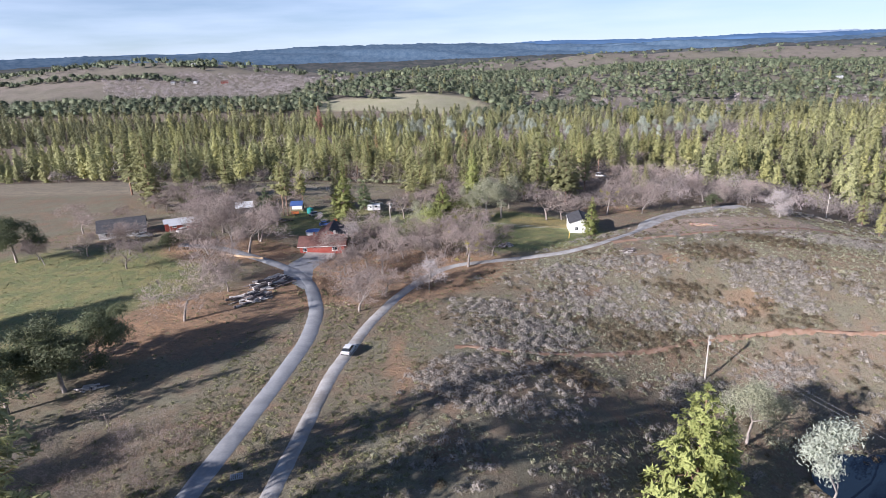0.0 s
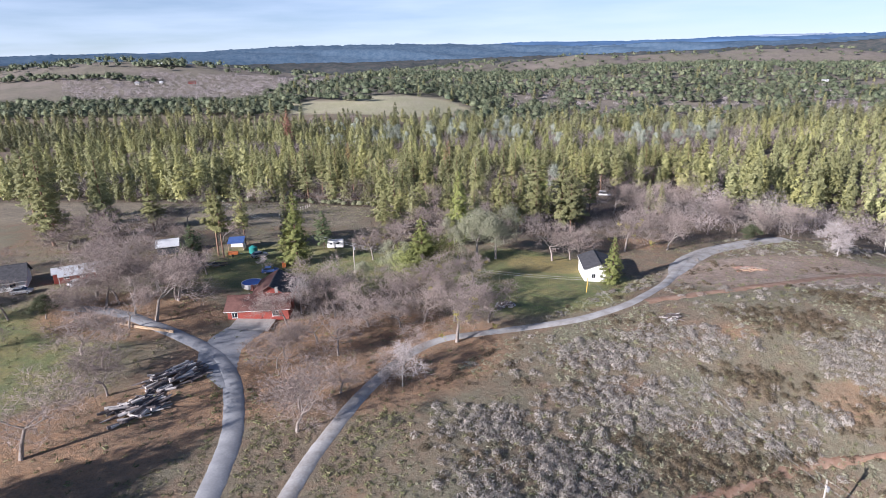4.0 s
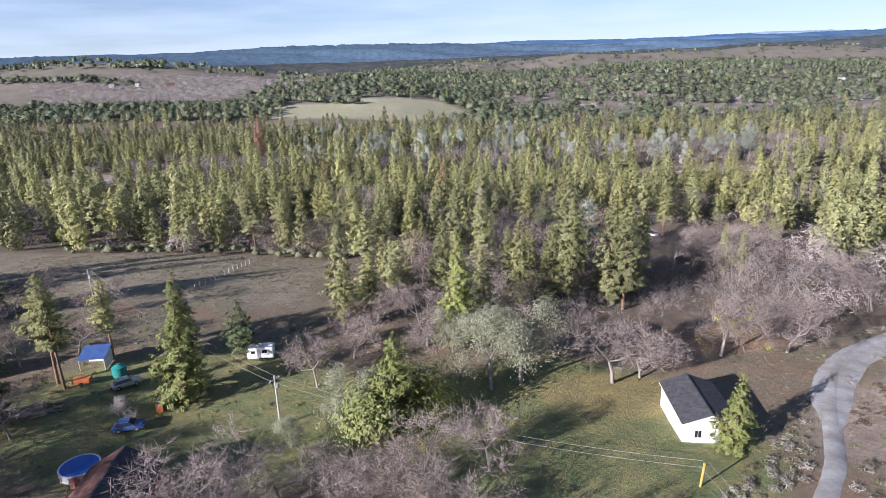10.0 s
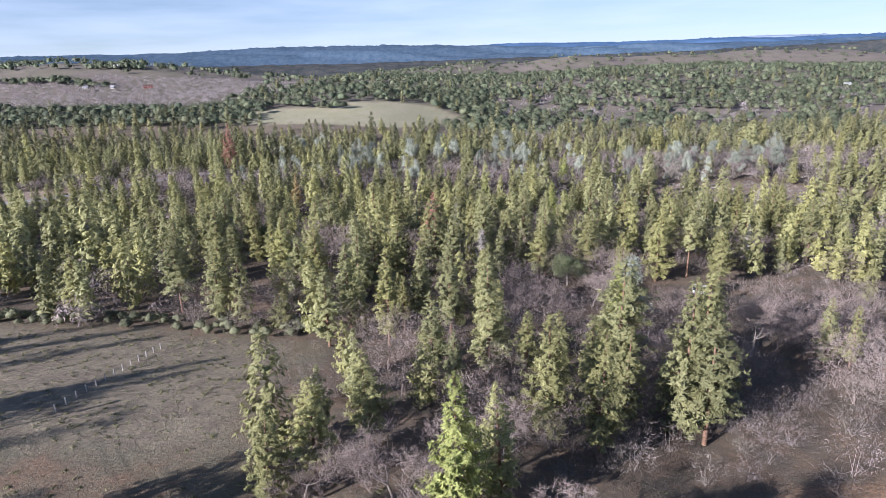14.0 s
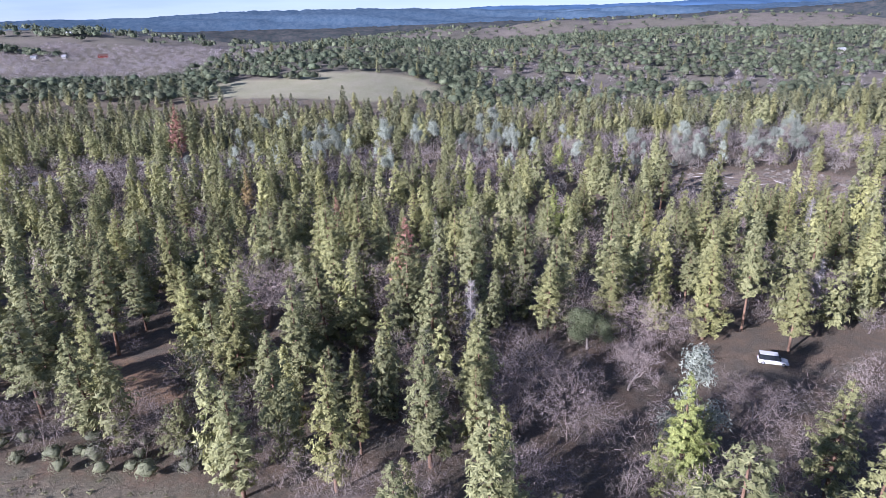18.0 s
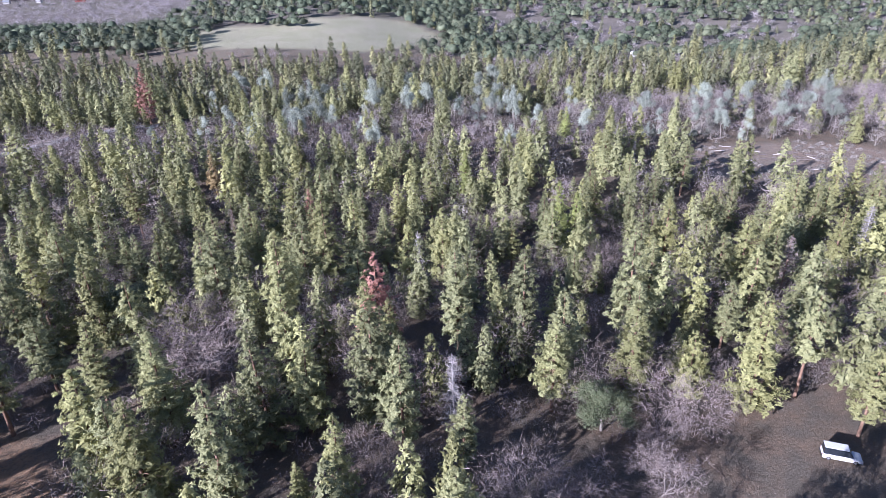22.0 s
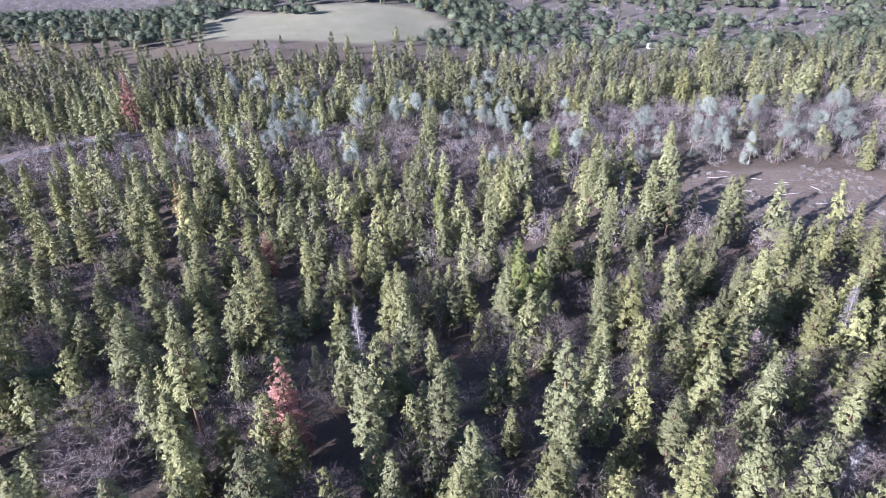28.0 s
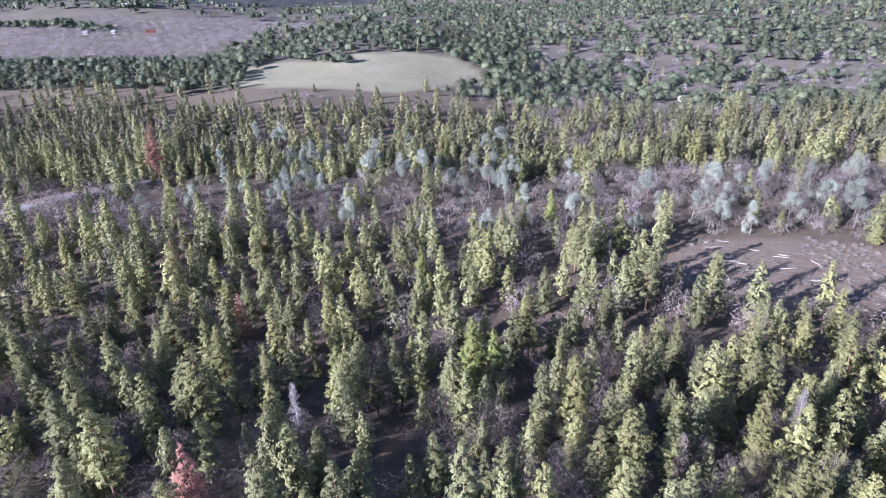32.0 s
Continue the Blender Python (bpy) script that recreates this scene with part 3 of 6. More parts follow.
def branching(seed, h, spread, trunk_r, levels=5, low=0.2, up=0.5):
    """A broadleaf skeleton: thick limbs, and the points and ways of its twig ends."""
    rng = np.random.default_rng(seed)
    limbs, tips = [], []

    def grow(p, d, ln, r, lev):
        steps = 2 if lev < 3 else 1
        for k in range(steps):
            q = p + d * ln / steps
            limbs.append((p, q, r, r * 0.8, lev))
            p, r = q, r * 0.8
            d = d + rng.normal(0, 0.16, 3)
            d /= np.linalg.norm(d)
        if lev == levels:
            tips.append((p, d))
            return
        for _ in range(rng.integers(2, 4) if lev else rng.integers(3, 5)):
            e = d * 0.75 + rng.normal(0, 0.62, 3) * np.array([1.2, 1.2, 0.7]) + np.array([0, 0, up * 0.18])
            e /= np.linalg.norm(e)
            grow(p, e, ln * rng.uniform(0.62, 0.86), r * 0.66, lev + 1)

    grow(np.zeros(3), np.array([rng.normal(0, 0.1), rng.normal(0, 0.1), 1.0]), h * 0.22, trunk_r, 0)
    pts = np.array([l[1] for l in limbs])
    sx, sz = spread / 2 / np.percentile(np.hypot(pts[:, 0], pts[:, 1]), 97), h / np.percentile(pts[:, 2], 98)
    k = np.array([sx, sx, sz])
    return [(np.asarray(p) * k, np.asarray(q) * k, r, s, lev) for p, q, r, s, lev in limbs], [(np.asarray(p) * k, d) for p, d in tips], rng


def part(name, verts, faces, mat, parent, label=""):
    ob = mesh_object(name, verts, np.asarray(faces), mat)
    ob.parent = parent
    return tagged(ob, label)


def conifer(name, label, category, seed, h, r, mat, bare_part=0.2, size=0.55, gap=0.75, droop=0.0, top=0.6, thin=0.95, bark=None, rise=0.6, per=17):
    root = tagged(new(name), label, category, category + " stand")
    crown, segs = conifer_shape(seed, h, r, bare_part, rise, gap * 0.85, per, size * 0.95, droop, top * 1.25, thin, 6, 0.19)
    part("trunk", *tubes(segs, 5 if h > 14 else 4), bark or M_BARK, root)
    part("crown", *crown, mat, root)
    return root


def bare_oak(name, label, seed, h, spread, trunk_r=0.28, twig=M_TWIG, bark=None, moss=0):
    root = tagged(new(name), label, "tree", "bare oaks")
    limbs, tips, rng = branching(seed, h, spread, trunk_r, 6)
    part("trunk", *tubes([l[:4] for l in limbs if l[4] < 5], 4), bark or M_OAKBARK, root)
    p, q, w = [], [], []
    for a, b, r, s, lev in limbs:
        if lev >= 5:
            p.append(a), q.append(b), w.append(0.025)
    for t, d in tips:
        for _ in range(6):
            e = d * 0.8 + rng.normal(0, 0.6, 3) + np.array([0, 0, 0.1])
            b = t + e * rng.uniform(0.35, 0.85)
            p.append(t), q.append(b), w.append(0.018)
            for _ in range(2):
                s = t + (b - t) * rng.uniform(0.3, 1)
                p.append(s), q.append(s + (e + rng.normal(0, 0.6, 3)) * rng.uniform(0.25, 0.6)), w.append(0.013)
    part("twig_crown", *twig_haze(np.array(p), np.array(q), np.array(w) * 1.35, rng), twig, root)
    if moss:
        pick = rng.choice(len(tips), moss)
        for i in pick:
            c = np.array(tips[i][0]) - (0, 0, 0.5) + rng.normal(0, 0.28, (60, 3))
            tagged(part("mistletoe", *kites(c, rng.normal(0, 1, c.shape), 0.25, rng, 0.2), M_LICHEN, root), "yellow-green mistletoe clump", kind="stuff")
    return root


def leafy_tree(name, label, seed, h, spread, mat, trunk_r=0.3, leaf=0.38, per=26, puff=0.7):
    root = tagged(new(name), label, "tree", "evergreen broadleaf trees")
    limbs, tips, rng = branching(seed, h, spread, trunk_r, levels=4)
    part("trunk", *tubes([l[:4] for l in limbs], 5), M_OAKBARK, root)
    d = rng.normal(0, 1, (len(tips), per, 3))
    c = (np.array([t for t, _ in tips])[:, None] + d * puff * np.array([1, 1, 0.8])).reshape(-1, 3)
    d = d.reshape(-1, 3) / (np.linalg.norm(d.reshape(-1, 3), axis=1)[:, None] + 1e-9)
    part("crown", *sprays(c, rng.normal(0, 1, c.shape) - np.array([0, 0, 0.4]), d + np.array([0, 0, 0.35]), leaf, rng, 0.5, 0.2), mat, root)
    return root


def ground_z(x, y):
    return float(ground(x, y) + 0.12 * fbm(x, y, 9))


def plant(proto, spots, rng, lo=0.85, hi=1.15):
    """Stand copies of a tree about the plan; the first spot takes the tree itself."""
    for i, spot in enumerate(spots):
        x, y = spot[:2]
        k = spot[2] if len(spot) > 2 else rng.uniform(lo, hi)
        m = Matrix.Translation((x, y, ground_z(x, y) - 0.15)) @ Matrix.Rotation(rng.uniform(0, 6.28), 4, "Z") @ Matrix.Diagonal((k * rng.uniform(0.92, 1.08), k * rng.uniform(0.92, 1.08), k, 1))
        ob = proto if i == 0 and not proto.get("used") else copy_thing(proto, Matrix())
        proto["used"] = 1
        ob.matrix_basis = m
    return


def scatter(seed, x0, x1, y0, y1, gap, keep):
    """Jittered spots over a part of the plan, thinned by keep(x, y) in 0 to 1."""
    rng = np.random.default_rng(seed)
    xs, ys = np.meshgrid(np.arange(x0, x1, gap), np.arange(y0, y1, gap))
    x = xs.ravel() + rng.uniform(-0.5, 0.5, xs.size) * gap * 1.1
    y = ys.ravel() + rng.uniform(-0.5, 0.5, xs.size) * gap * 1.1
    k = rng.random(xs.size) < keep(x, y)
    return np.stack([x[k], y[k]], 1)


def woods(name, label, spots, shapes, mat, seed, lo=0.8, hi=1.2, category="woods"):
    """A far wood: many alike trees joined into one sheet of geometry."""
    rng = np.random.default_rng(seed)
    vs, fs, tone, base = [], [], [], 0
    for x, y in spots:
        v, f = shapes[rng.integers(len(shapes))]
        t, k = rng.uniform(0, 6.28), rng.uniform(lo, hi)
        c, s = math.cos(t) * k, math.sin(t) * k
        w = np.stack([v[:, 0] * c - v[:, 1] * s + x, v[:, 0] * s + v[:, 1] * c + y, v[:, 2] * k * rng.uniform(0.9, 1.1) + float(ground(x, y)) - 0.2], 1)
        vs.append(w), fs.append(f + base), tone.append(np.full(len(v), rng.random(), np.float32))
        base += len(v)
    ob = mesh_object(name, np.concatenate(vs), np.concatenate(fs), mat)
    ob.data.attributes.new("tone", "FLOAT", "POINT").data.foreach_set("value", np.concatenate(tone))
    return tagged(ob, label, category, kind="stuff")

# ---- one of each kind of tree, stood about the plan as copies ----
def bare_conifer(name, label, seed, h, r, bark, twig):
    """A dead standing conifer: bleached trunk with bare whorled boughs."""
    root = tagged(new(name), label, "dead tree", "dead trees")
    g = np.random.default_rng(seed)
    segs, p, q = [((0, 0, 0), (0.1, 0, h * 0.5), 0.2, 0.13), ((0.1, 0, h * 0.5), (0.12, 0.05, h), 0.13, 0.03)], [], []
    z = h * 0.2
    while z < h * 0.97:
        f = z / h
        for _ in range(4):
            t = g.uniform(0, 6.28)
            ln = r * (1.1 - f) * g.uniform(0.4, 1.1)
            e = np.array([0.1 * f + math.cos(t) * ln, math.sin(t) * ln, z + ln * g.uniform(-0.2, 0.35)])
            b = np.array([0.1 * f, 0, z])
            segs.append((b, e, 0.035, 0.012))
            for _ in range(9):
                s = b + (e - b) * g.uniform(0.25, 1)
                p.append(s), q.append(s + g.normal(0, 0.4, 3))
        z += g.uniform(0.28, 0.5)
    part("trunk", *tubes(segs, 5), bark, root)
    part("bough_crown", *ribbons(np.array(p), np.array(q), np.full(len(p), 0.022), g), twig, root)
    return root


def cone_and_bush(name, label, seed):
    root = conifer(name, label, "pine", seed, 13, 3.0, M_CEDAR, 0.05, 0.52, 0.55)
    g = np.random.default_rng(seed)
    c = np.concatenate([g.normal(0, 1.35, (1500, 3)) * (1, 1, 1.1) + o for o in ((-4.0, -0.5, 5.6), (-2.4, -2.6, 4.2), (2.6, -2.2, 3.0), (-4.2, 1.0, 2.6), (3.2, 1.2, 4.0), (0.4, -3.4, 2.4))])
    part("shrub_crown", *sprays(c, g.normal(0, 1, c.shape), (c - (0, 0, 3.0)) / 5 + np.array([0, 0, 0.4]), 0.4, g, 0.3, 0.3), M_CEDAR, root, "olive-green shrub grown round the pine")
    return root


PINE_LABEL = "tall green ponderosa pine standing in the forest"
PINES = [(conifer("pine_tree", PINE_LABEL, "pine", 11 + i, h, r, M_PINE, b, si, 0.75, dr, tp, th), h)
         for i, (h, r, b, dr, tp, th, si) in enumerate([
             (24, 3.5, 0.2, 0.0, 0.6, 0.92, 0.58), (21, 3.5, 0.1, -0.05, 0.72, 0.95, 0.56), (19, 3.1, 0.12, 0.0, 0.66, 0.85, 0.56),
             (26, 3.3, 0.28, 0.05, 0.52, 0.8, 0.6), (17, 3.1, 0.06, 0.05, 0.78, 0.95, 0.54), (22, 2.9, 0.16, -0.08, 0.62, 0.88, 0.56),
             (23, 3.8, 0.24, 0.02, 0.5, 0.74, 0.62), (18, 2.6, 0.1, 0.04, 0.7, 0.95, 0.52)])]
KINDS = {
    "pine": PINES,
    "cone": [(conifer("pine_tree", "young bushy green pine at the edge of the forest", "pine", 31, 12, 3.2, M_PINE, 0.05, 0.5, 0.6, 0.1, 0.62, 0.97), 12)],
    "high": [(conifer("pine_tree", "tall pine with a long bare reddish trunk", "pine", 33 + i, 20, 3.4, M_PINE, 0.42, 0.56, 0.7, 0, 0.55, 0.85), 20) for i in range(2)],
    "widecedar": [(conifer("cedar_tree", "broad bright yellow-green cedar", "cedar", 47 + i, 12, 3.9, M_CEDAR, 0.04, 0.5, 0.5, 0.0, 0.75, 1.0), 12) for i in range(2)],
    "cedar": [(conifer("cedar_tree", "bright yellow-green sunlit cedar", "cedar", 35 + i, 18, 4.3, M_CEDAR, 0.05, 0.52, 0.6, -0.05, 0.85, 0.97), 18) for i in range(2)],
    "grey": [(leafy_tree("grey_pine_tree", "pale silvery grey pine with an open rounded crown", 137 + i, 15, 9.5, M_GREYPINE, 0.3, 0.5, 115, 0.8), 15) for i in range(3)],
    "pineD": [(conifer("pine_tree", "dark dense pine beside the farm yard", "pine", 39, 12, 3.8, M_DARKPINE, 0.15, 0.52, 0.6, 0, 0.75), 12)],
    "rust": [(conifer("dead_pine_tree", "dead pine with rust-red needles", "dead tree", 41, 18, 3.4, M_RUST, 0.15, 0.5, 0.7, 0, 0.7, 0.72), 18)],
    "amber": [(conifer("dead_pine_tree", "dying pine with amber needles", "dead tree", 42, 18, 2.9, M_AMBER, 0.12, 0.55, 0.75, 0, 0.8, 0.8), 18)],
    "snag": [(bare_conifer("dead_pine_tree", "bleached leafless dead pine with bare boughs", 43 + i, 17, 3.2, M_SNAG, M_TWIG_PALE), 17) for i in range(2)],
    "redsnag": [(bare_conifer("dead_pine_tree", "reddish-brown leafless dead pine", 45, 17, 2.6, M_BARK, M_TWIG), 17)],
    "oak": [(bare_oak("oak_tree", "leafless oak with a wide twiggy grey-pink crown", 61 + i, 10, 14.5, 0.3), 10) for i in range(4)],
    "moss": [(bare_oak("oak_tree", "leafless oak hung with yellow-green mistletoe", 67 + i, 11, 13, 0.3, moss=9), 11) for i in range(2)],
    "pale": [(bare_oak("oak_tree", "small pale leafless tree with white twigs", 71 + i, 8, 7.5, 0.18, M_TWIG_PALE, M_SNAG), 8) for i in range(2)],
    "live": [(leafy_tree("live_oak_tree", "dark green evergreen live oak with a dense crown", 75 + i, 11, 9.5, M_OAKLEAF, 0.32, 0.36, 230, 0.75), 11) for i in range(2)],
    "olive": [(leafy_tree("olive_tree", "grey-green broad evergreen tree with hanging foliage", 79 + i, 10, 7.5, M_OLIVE, 0.24, 0.26, 210, 0.7), 10) for i in range(2)],
    "conebush": [(cone_and_bush("pine_tree", "conical green pine with olive shrubs at its foot", 83), 13)],
}
tree_rng = np.random.default_rng(7)
PLANTED = []


def stand(kind, rows):
    """Trees of one kind at (x, y, height)."""
    for x, y, h in rows:
        proto, full = KINDS[kind][int(tree_rng.integers(len(KINDS[kind])))]
        k, w = h / full, tree_rng.uniform(1.18, 1.5) if kind == "pine" else tree_rng.uniform(0.72, 0.95) if kind == "grey" else tree_rng.uniform(1.05, 1.25)
        ob = copy_thing(proto, Matrix())
        ob.matrix_basis = Matrix.Translation((x, y, ground_z(x, y) - 0.15)) @ Matrix.Rotation(tree_rng.uniform(0, 6.28), 4, "Z") @ Matrix.Diagonal((k * w, k * w, k, 1))
        PLANTED.append((x, y))


def remove_patterns():
    """The first of each kind has done its work."""
    for rows in KINDS.values():
        for root, _ in rows:
            for ob in (*root.children_recursive, root):
                bpy.data.objects.remove(ob)


# ---- the trees that stand out, by stand and kind: x, y, height ----
stand("pine", [(-8.6, 431.7, 20), (-21.2, 418.2, 21), (-11, 405.6, 19), (-31.4, 444.1, 19), (-43.8, 437.4, 18), (-21.5, 376.8, 26), (-60.6, 428.4, 17), (-86.5, 451.3, 20), (-75.7, 415.1, 20), (-86.4, 400.1, 20), (-75.2, 389.6, 16), (-17.4, 342.2, 15), (-7.2, 326.5, 24), (7, 343.1, 24), (18.9, 344.5, 22.7), (23.8, 332.6, 21), (34.3, 330.7, 19)])
stand("cone", [(-54.4, 349.4, 17), (-47.8, 353.4, 15)])
stand("high", [(-25.8, 350.7, 25)])
stand("cone", [(44.9, 331.9, 13), (8.7, 428.6, 7)])
stand("pine", [(39.1, 347.7, 25), (45.7, 356.2, 19), (60.2, 387.5, 22), (67.5, 381.5, 17), (82, 406.9, 17), (89.6, 415.8, 18), (91.7, 402.6, 19), (107, 413.8, 22), (100, 393.8, 22), (77.5, 369.4, 17), (75.7, 353.2, 19), (65.2, 354.2, 18), (56.5, 345.7, 15), (84.8, 345.2, 19), (15.5, 408.9, 15), (23.3, 398.6, 15), (19.1, 396.1, 14)])
stand("high", [(56.1, 333.8, 19), (62.7, 330.6, 21)])
stand("cedar", [(36.3, 404.8, 25), (41.8, 406.4, 21)])
stand("pine", [(56.9, 451.8, 17), (69.5, 481.4, 18), (68.1, 447.6, 18), (60, 417, 16), (72.2, 431.6, 15), (89.7, 453.2, 20), (112.1, 461.5, 18), (41.5, 501.9, 19), (50.4, 511.2, 18), (29.3, 475.2, 17), (1.2, 492.6, 17), (-15.3, 481.6, 16), (-10.6, 489.9, 16), (-52.1, 491, 18), (-39.3, 502.3, 18), (-29.8, 481.7, 18), (37.5, 491.9, 17), (32.1, 362.9, 15), (-36.3, 448.9, 18), (-69.9, 470.8, 18), (-62.1, 476.7, 16)])
stand("cedar", [(62.7, 525.4, 18), (14.2, 469.8, 17)])
stand("cone", [(-51.5, 383.9, 10)])
stand("pine", [(4.3, 268.3, 22), (47.3, 277.8, 21), (35.3, 248.7, 22), (-12.8, 291.1, 13), (-5.9, 265.6, 17), (10.3, 264.2, 14), (15.2, 259.3, 16), (19.8, 256.3, 16), (23.9, 252.7, 17), (-24.7, 293.2, 20), (-32.6, 374.8, 20), (-38.8, 325, 21), (-56.9, 305.2, 19), (-69.9, 311.6, 21), (-5.5, 327.6, 22), (67.1, 320.7, 17), (21.4, 328.6, 18), (101.9, 342, 20)])
stand("cedar", [(30, 281.2, 20)])
stand("cone", [(-39, 292.9, 9), (49.4, 343.3, 10)])
stand("pine", [(-24.8, 231.3, 14), (-20.1, 236.3, 15), (-14.2, 243.2, 16), (3.7, 231.4, 17), (12.1, 248.2, 19), (17.9, 242, 20), (23.8, 257.2, 26), (32.4, 251.1, 26), (38.6, 260.4, 25), (73, 274.8, 13), (69.1, 276.3, 14), (-185.8, 440.6, 24), (-88.1, 298.2, 18), (-77.2, 325.4, 20), (-66, 327.2, 23), (-15.5, 309.1, 9), (-87.7, 324.2, 17), (-50.5, 216.6, 17), (-201.4, 440.7, 22), (-200.7, 423.4, 20)])
stand("cedar", [(-1.7, 225, 22)])
stand("cone", [(-40.7, 293.1, 8)])
stand("grey", [(-122.9, 662.3, 16), (-101.3, 631.8, 15), (-81.1, 612.6, 15), (-108.9, 577.5, 13), (-89.6, 558.3, 12), (-58.8, 561.4, 18), (-48.2, 554.9, 15), (-49.3, 615.6, 16), (-30.6, 586.1, 16), (-34, 621.7, 17), (-9.5, 580.7, 16), (-1.2, 587.8, 17), (6.1, 586.5, 14), (26.5, 577.2, 17), (36.7, 584, 17), (45.1, 579.8, 15), (130, 535.6, 15), (134.9, 525.3, 14), (144.3, 519.8, 14), (161.7, 527.5, 15), (181.2, 538.2, 16), (191.1, 540.4, 15)])
stand("pine", [(156, 521, 11)])
stand("rust", [(-158, 597, 33), (-7.8, 346.6, 22), (-36.5, 430, 17)])
stand("amber", [(-80.5, 471.6, 18)])
stand("snag", [(-0.9, 378.6, 17), (104.3, 379.3, 20), (5.5, 321.6, 17), (78.9, 499.8, 15), (82.2, 484.8, 12), (81.5, 337, 14)])
stand("redsnag", [(77.6, 364.4, 17), (-57.5, 418.5, 16)])
stand("oak", [(-60.7, 118.7, 11), (-57.6, 134.7, 8), (-25.1, 127.7, 9), (-111.1, 210.4, 8), (-63, 162.5, 13), (59.9, 224.7, 11), (24.2, 211.9, 12), (29.7, 214.9, 9), (4.9, 166.5, 8), (-31.3, 178.2, 10), (-23.7, 151.9, 8), (-33.6, 146.4, 7), (-19.9, 164.7, 8), (-26.3, 133.7, 7), (-110.7, 209.3, 8), (106.9, 246.4, 9), (88.4, 244.9, 9), (-8.5, 167.3, 8), (-13.3, 164.6, 7), (-74.9, 170.4, 9), (-63.6, 173.7, 9), (-97.3, 208.8, 10)])
stand("pale", [(-10.6, 141.3, 7), (105.2, 217.8, 8), (108.4, 226, 8), (-35.2, 170.2, 8)])
stand("moss", [(-1.6, 157.5, 11), (47.1, 223.4, 13), (-25.1, 208.2, 8)])
stand("oak", [(-26.8, 175.9, 8), (-17.7, 174.1, 7), (-28.6, 156.7, 7), (85, 261, 9), (96.5, 244.3, 8), (-9.4, 231.1, 9), (-20.6, 231.2, 7), (-62.5, 142.1, 8), (72.9, 279.9, 10), (57, 280.4, 10)])
stand("moss", [(-5.7, 176.5, 8), (2.3, 186.6, 8)])
stand("pale", [(-51.4, 197, 3.5)])
stand("olive", [(3.5, 207.1, 13), (8.4, 208.9, 13.5), (-17.6, 197.3, 8), (-25.1, 191.8, 5), (-2.9, 220.8, 8)])
stand("conebush", [(-10.9, 195.8, 16)])
stand("live", [(-66.9, 98.9, 11), (-69, 91.6, 13), (-74.3, 85.1, 11), (-124, 153, 12), (-85.7, 162.1, 5), (87.1, 231.8, 5)])
stand("pineD", [(-67.9, 193.4, 12), (-40.7, 218.1, 11)])
stand("high", [(-64.8, 204.2, 18), (-66.8, 205.7, 19), (-62.4, 214.5, 15)])
stand("cedar", [(-44.8, 203.7, 20)])
stand("cedar", [(36.2, 192.6, 12.5)])
stand("pine", [(-105.8, 213, 9)])
stand("widecedar", [(33.6, 80.7, 21)])
stand("cedar", [(39.7, 85.7, 17)])
stand("olive", [(51.4, 104.8, 13)])
stand("grey", [(57.1, 87.4, 17)])
stand("pine", [(145.4, 237.8, 14), (138.5, 216, 12)])
stand("grey", [(36.2, 291.1, 17)])
stand("pine", [(-45.5, 316.4, 20), (-40.6, 313, 17), (-22.5, 322.8, 22), (-2.2, 318.7, 22), (-9.9, 308.5, 17), (-16.7, 296, 16), (34.5, 285.5, 13)])
stand("oak", [(-38.5, 339.3, 14), (36.5, 319.4, 5), (-41.9, 345.6, 12), (82.5, 339.8, 10), (22, 307.4, 8), (31.9, 308.4, 8), (11.4, 295.5, 9), (46, 295.7, 9)])
stand("live", [(28.4, 323.6, 8), (-61.1, 361.4, 11)])

# unseen trees added left of and behind the start to cast the meadow's shadows
stand("pine", [(-40, 43, 33), (-62, 45, 36)])
stand("live", [(-112, 98, 16), (-80, 50, 14)])
# pines west of the field, made taller until their shadows reach it
stand("pine", [(-118, 214, 27), (-107, 223, 25), (-129, 231, 27), (-96, 229, 19), (-141, 240, 25), (-122, 246, 22)])
# more unseen pines added beside and behind the start for shadows
stand("pine", [(-87, 86, 26), (-82, 66, 21)])
stand("pine", [(-45, 24, 30), (-34, 8, 31), (-22, 16, 30), (-14, 4, 31), (-6, 14, 28), (-52, 38, 28), (6, 10, 30), (18, 18, 26)])


def near_wood(x, y):
    open_ = np.maximum.reduce([in_field(x, y), lawn(x, y), bare(x, y)])
    glade = step(-hill(x, y, -60, 318, 26, 10, -1, -38), 0.35, 0.6) + step(-hill(x, y, 46, 310, 22, 11, -1, 20), 0.35, 0.6) + step(-hill(x, y, -20, 450, 14, 8, -1), 0.3, 0.6)
    return wooded(x, y) * (open_ < 0.3) * (y > 236) * (1 - 0.85 * np.clip(glade, 0, 1))


def oak_belt(x, y):
    """The belt of bare oaks across the valley floor, and the edge behind the shed."""
    a = step(-hill(x, y, 10, 545, 330, 46, -1, 2), 0.35, 0.6) + step(-hill(x, y, 175, 570, 130, 42, -1, 8), 0.35, 0.6) + step(-hill(x, y, 120, 262, 60, 24, -1, 4), 0.3, 0.6)
    return np.clip(a, 0, 1)


def clear_of(spots, gap):
    kept, have = [], np.array(PLANTED)
    for s in spots:
        if np.min(np.hypot(have[:, 0] - s[0], have[:, 1] - s[1])) > gap:
            kept.append(s)
    return np.array(kept)


def seen_near(x, y):
    return (np.abs(x - 12) < 52 + (y - 230) * 0.42) & (y < 440)


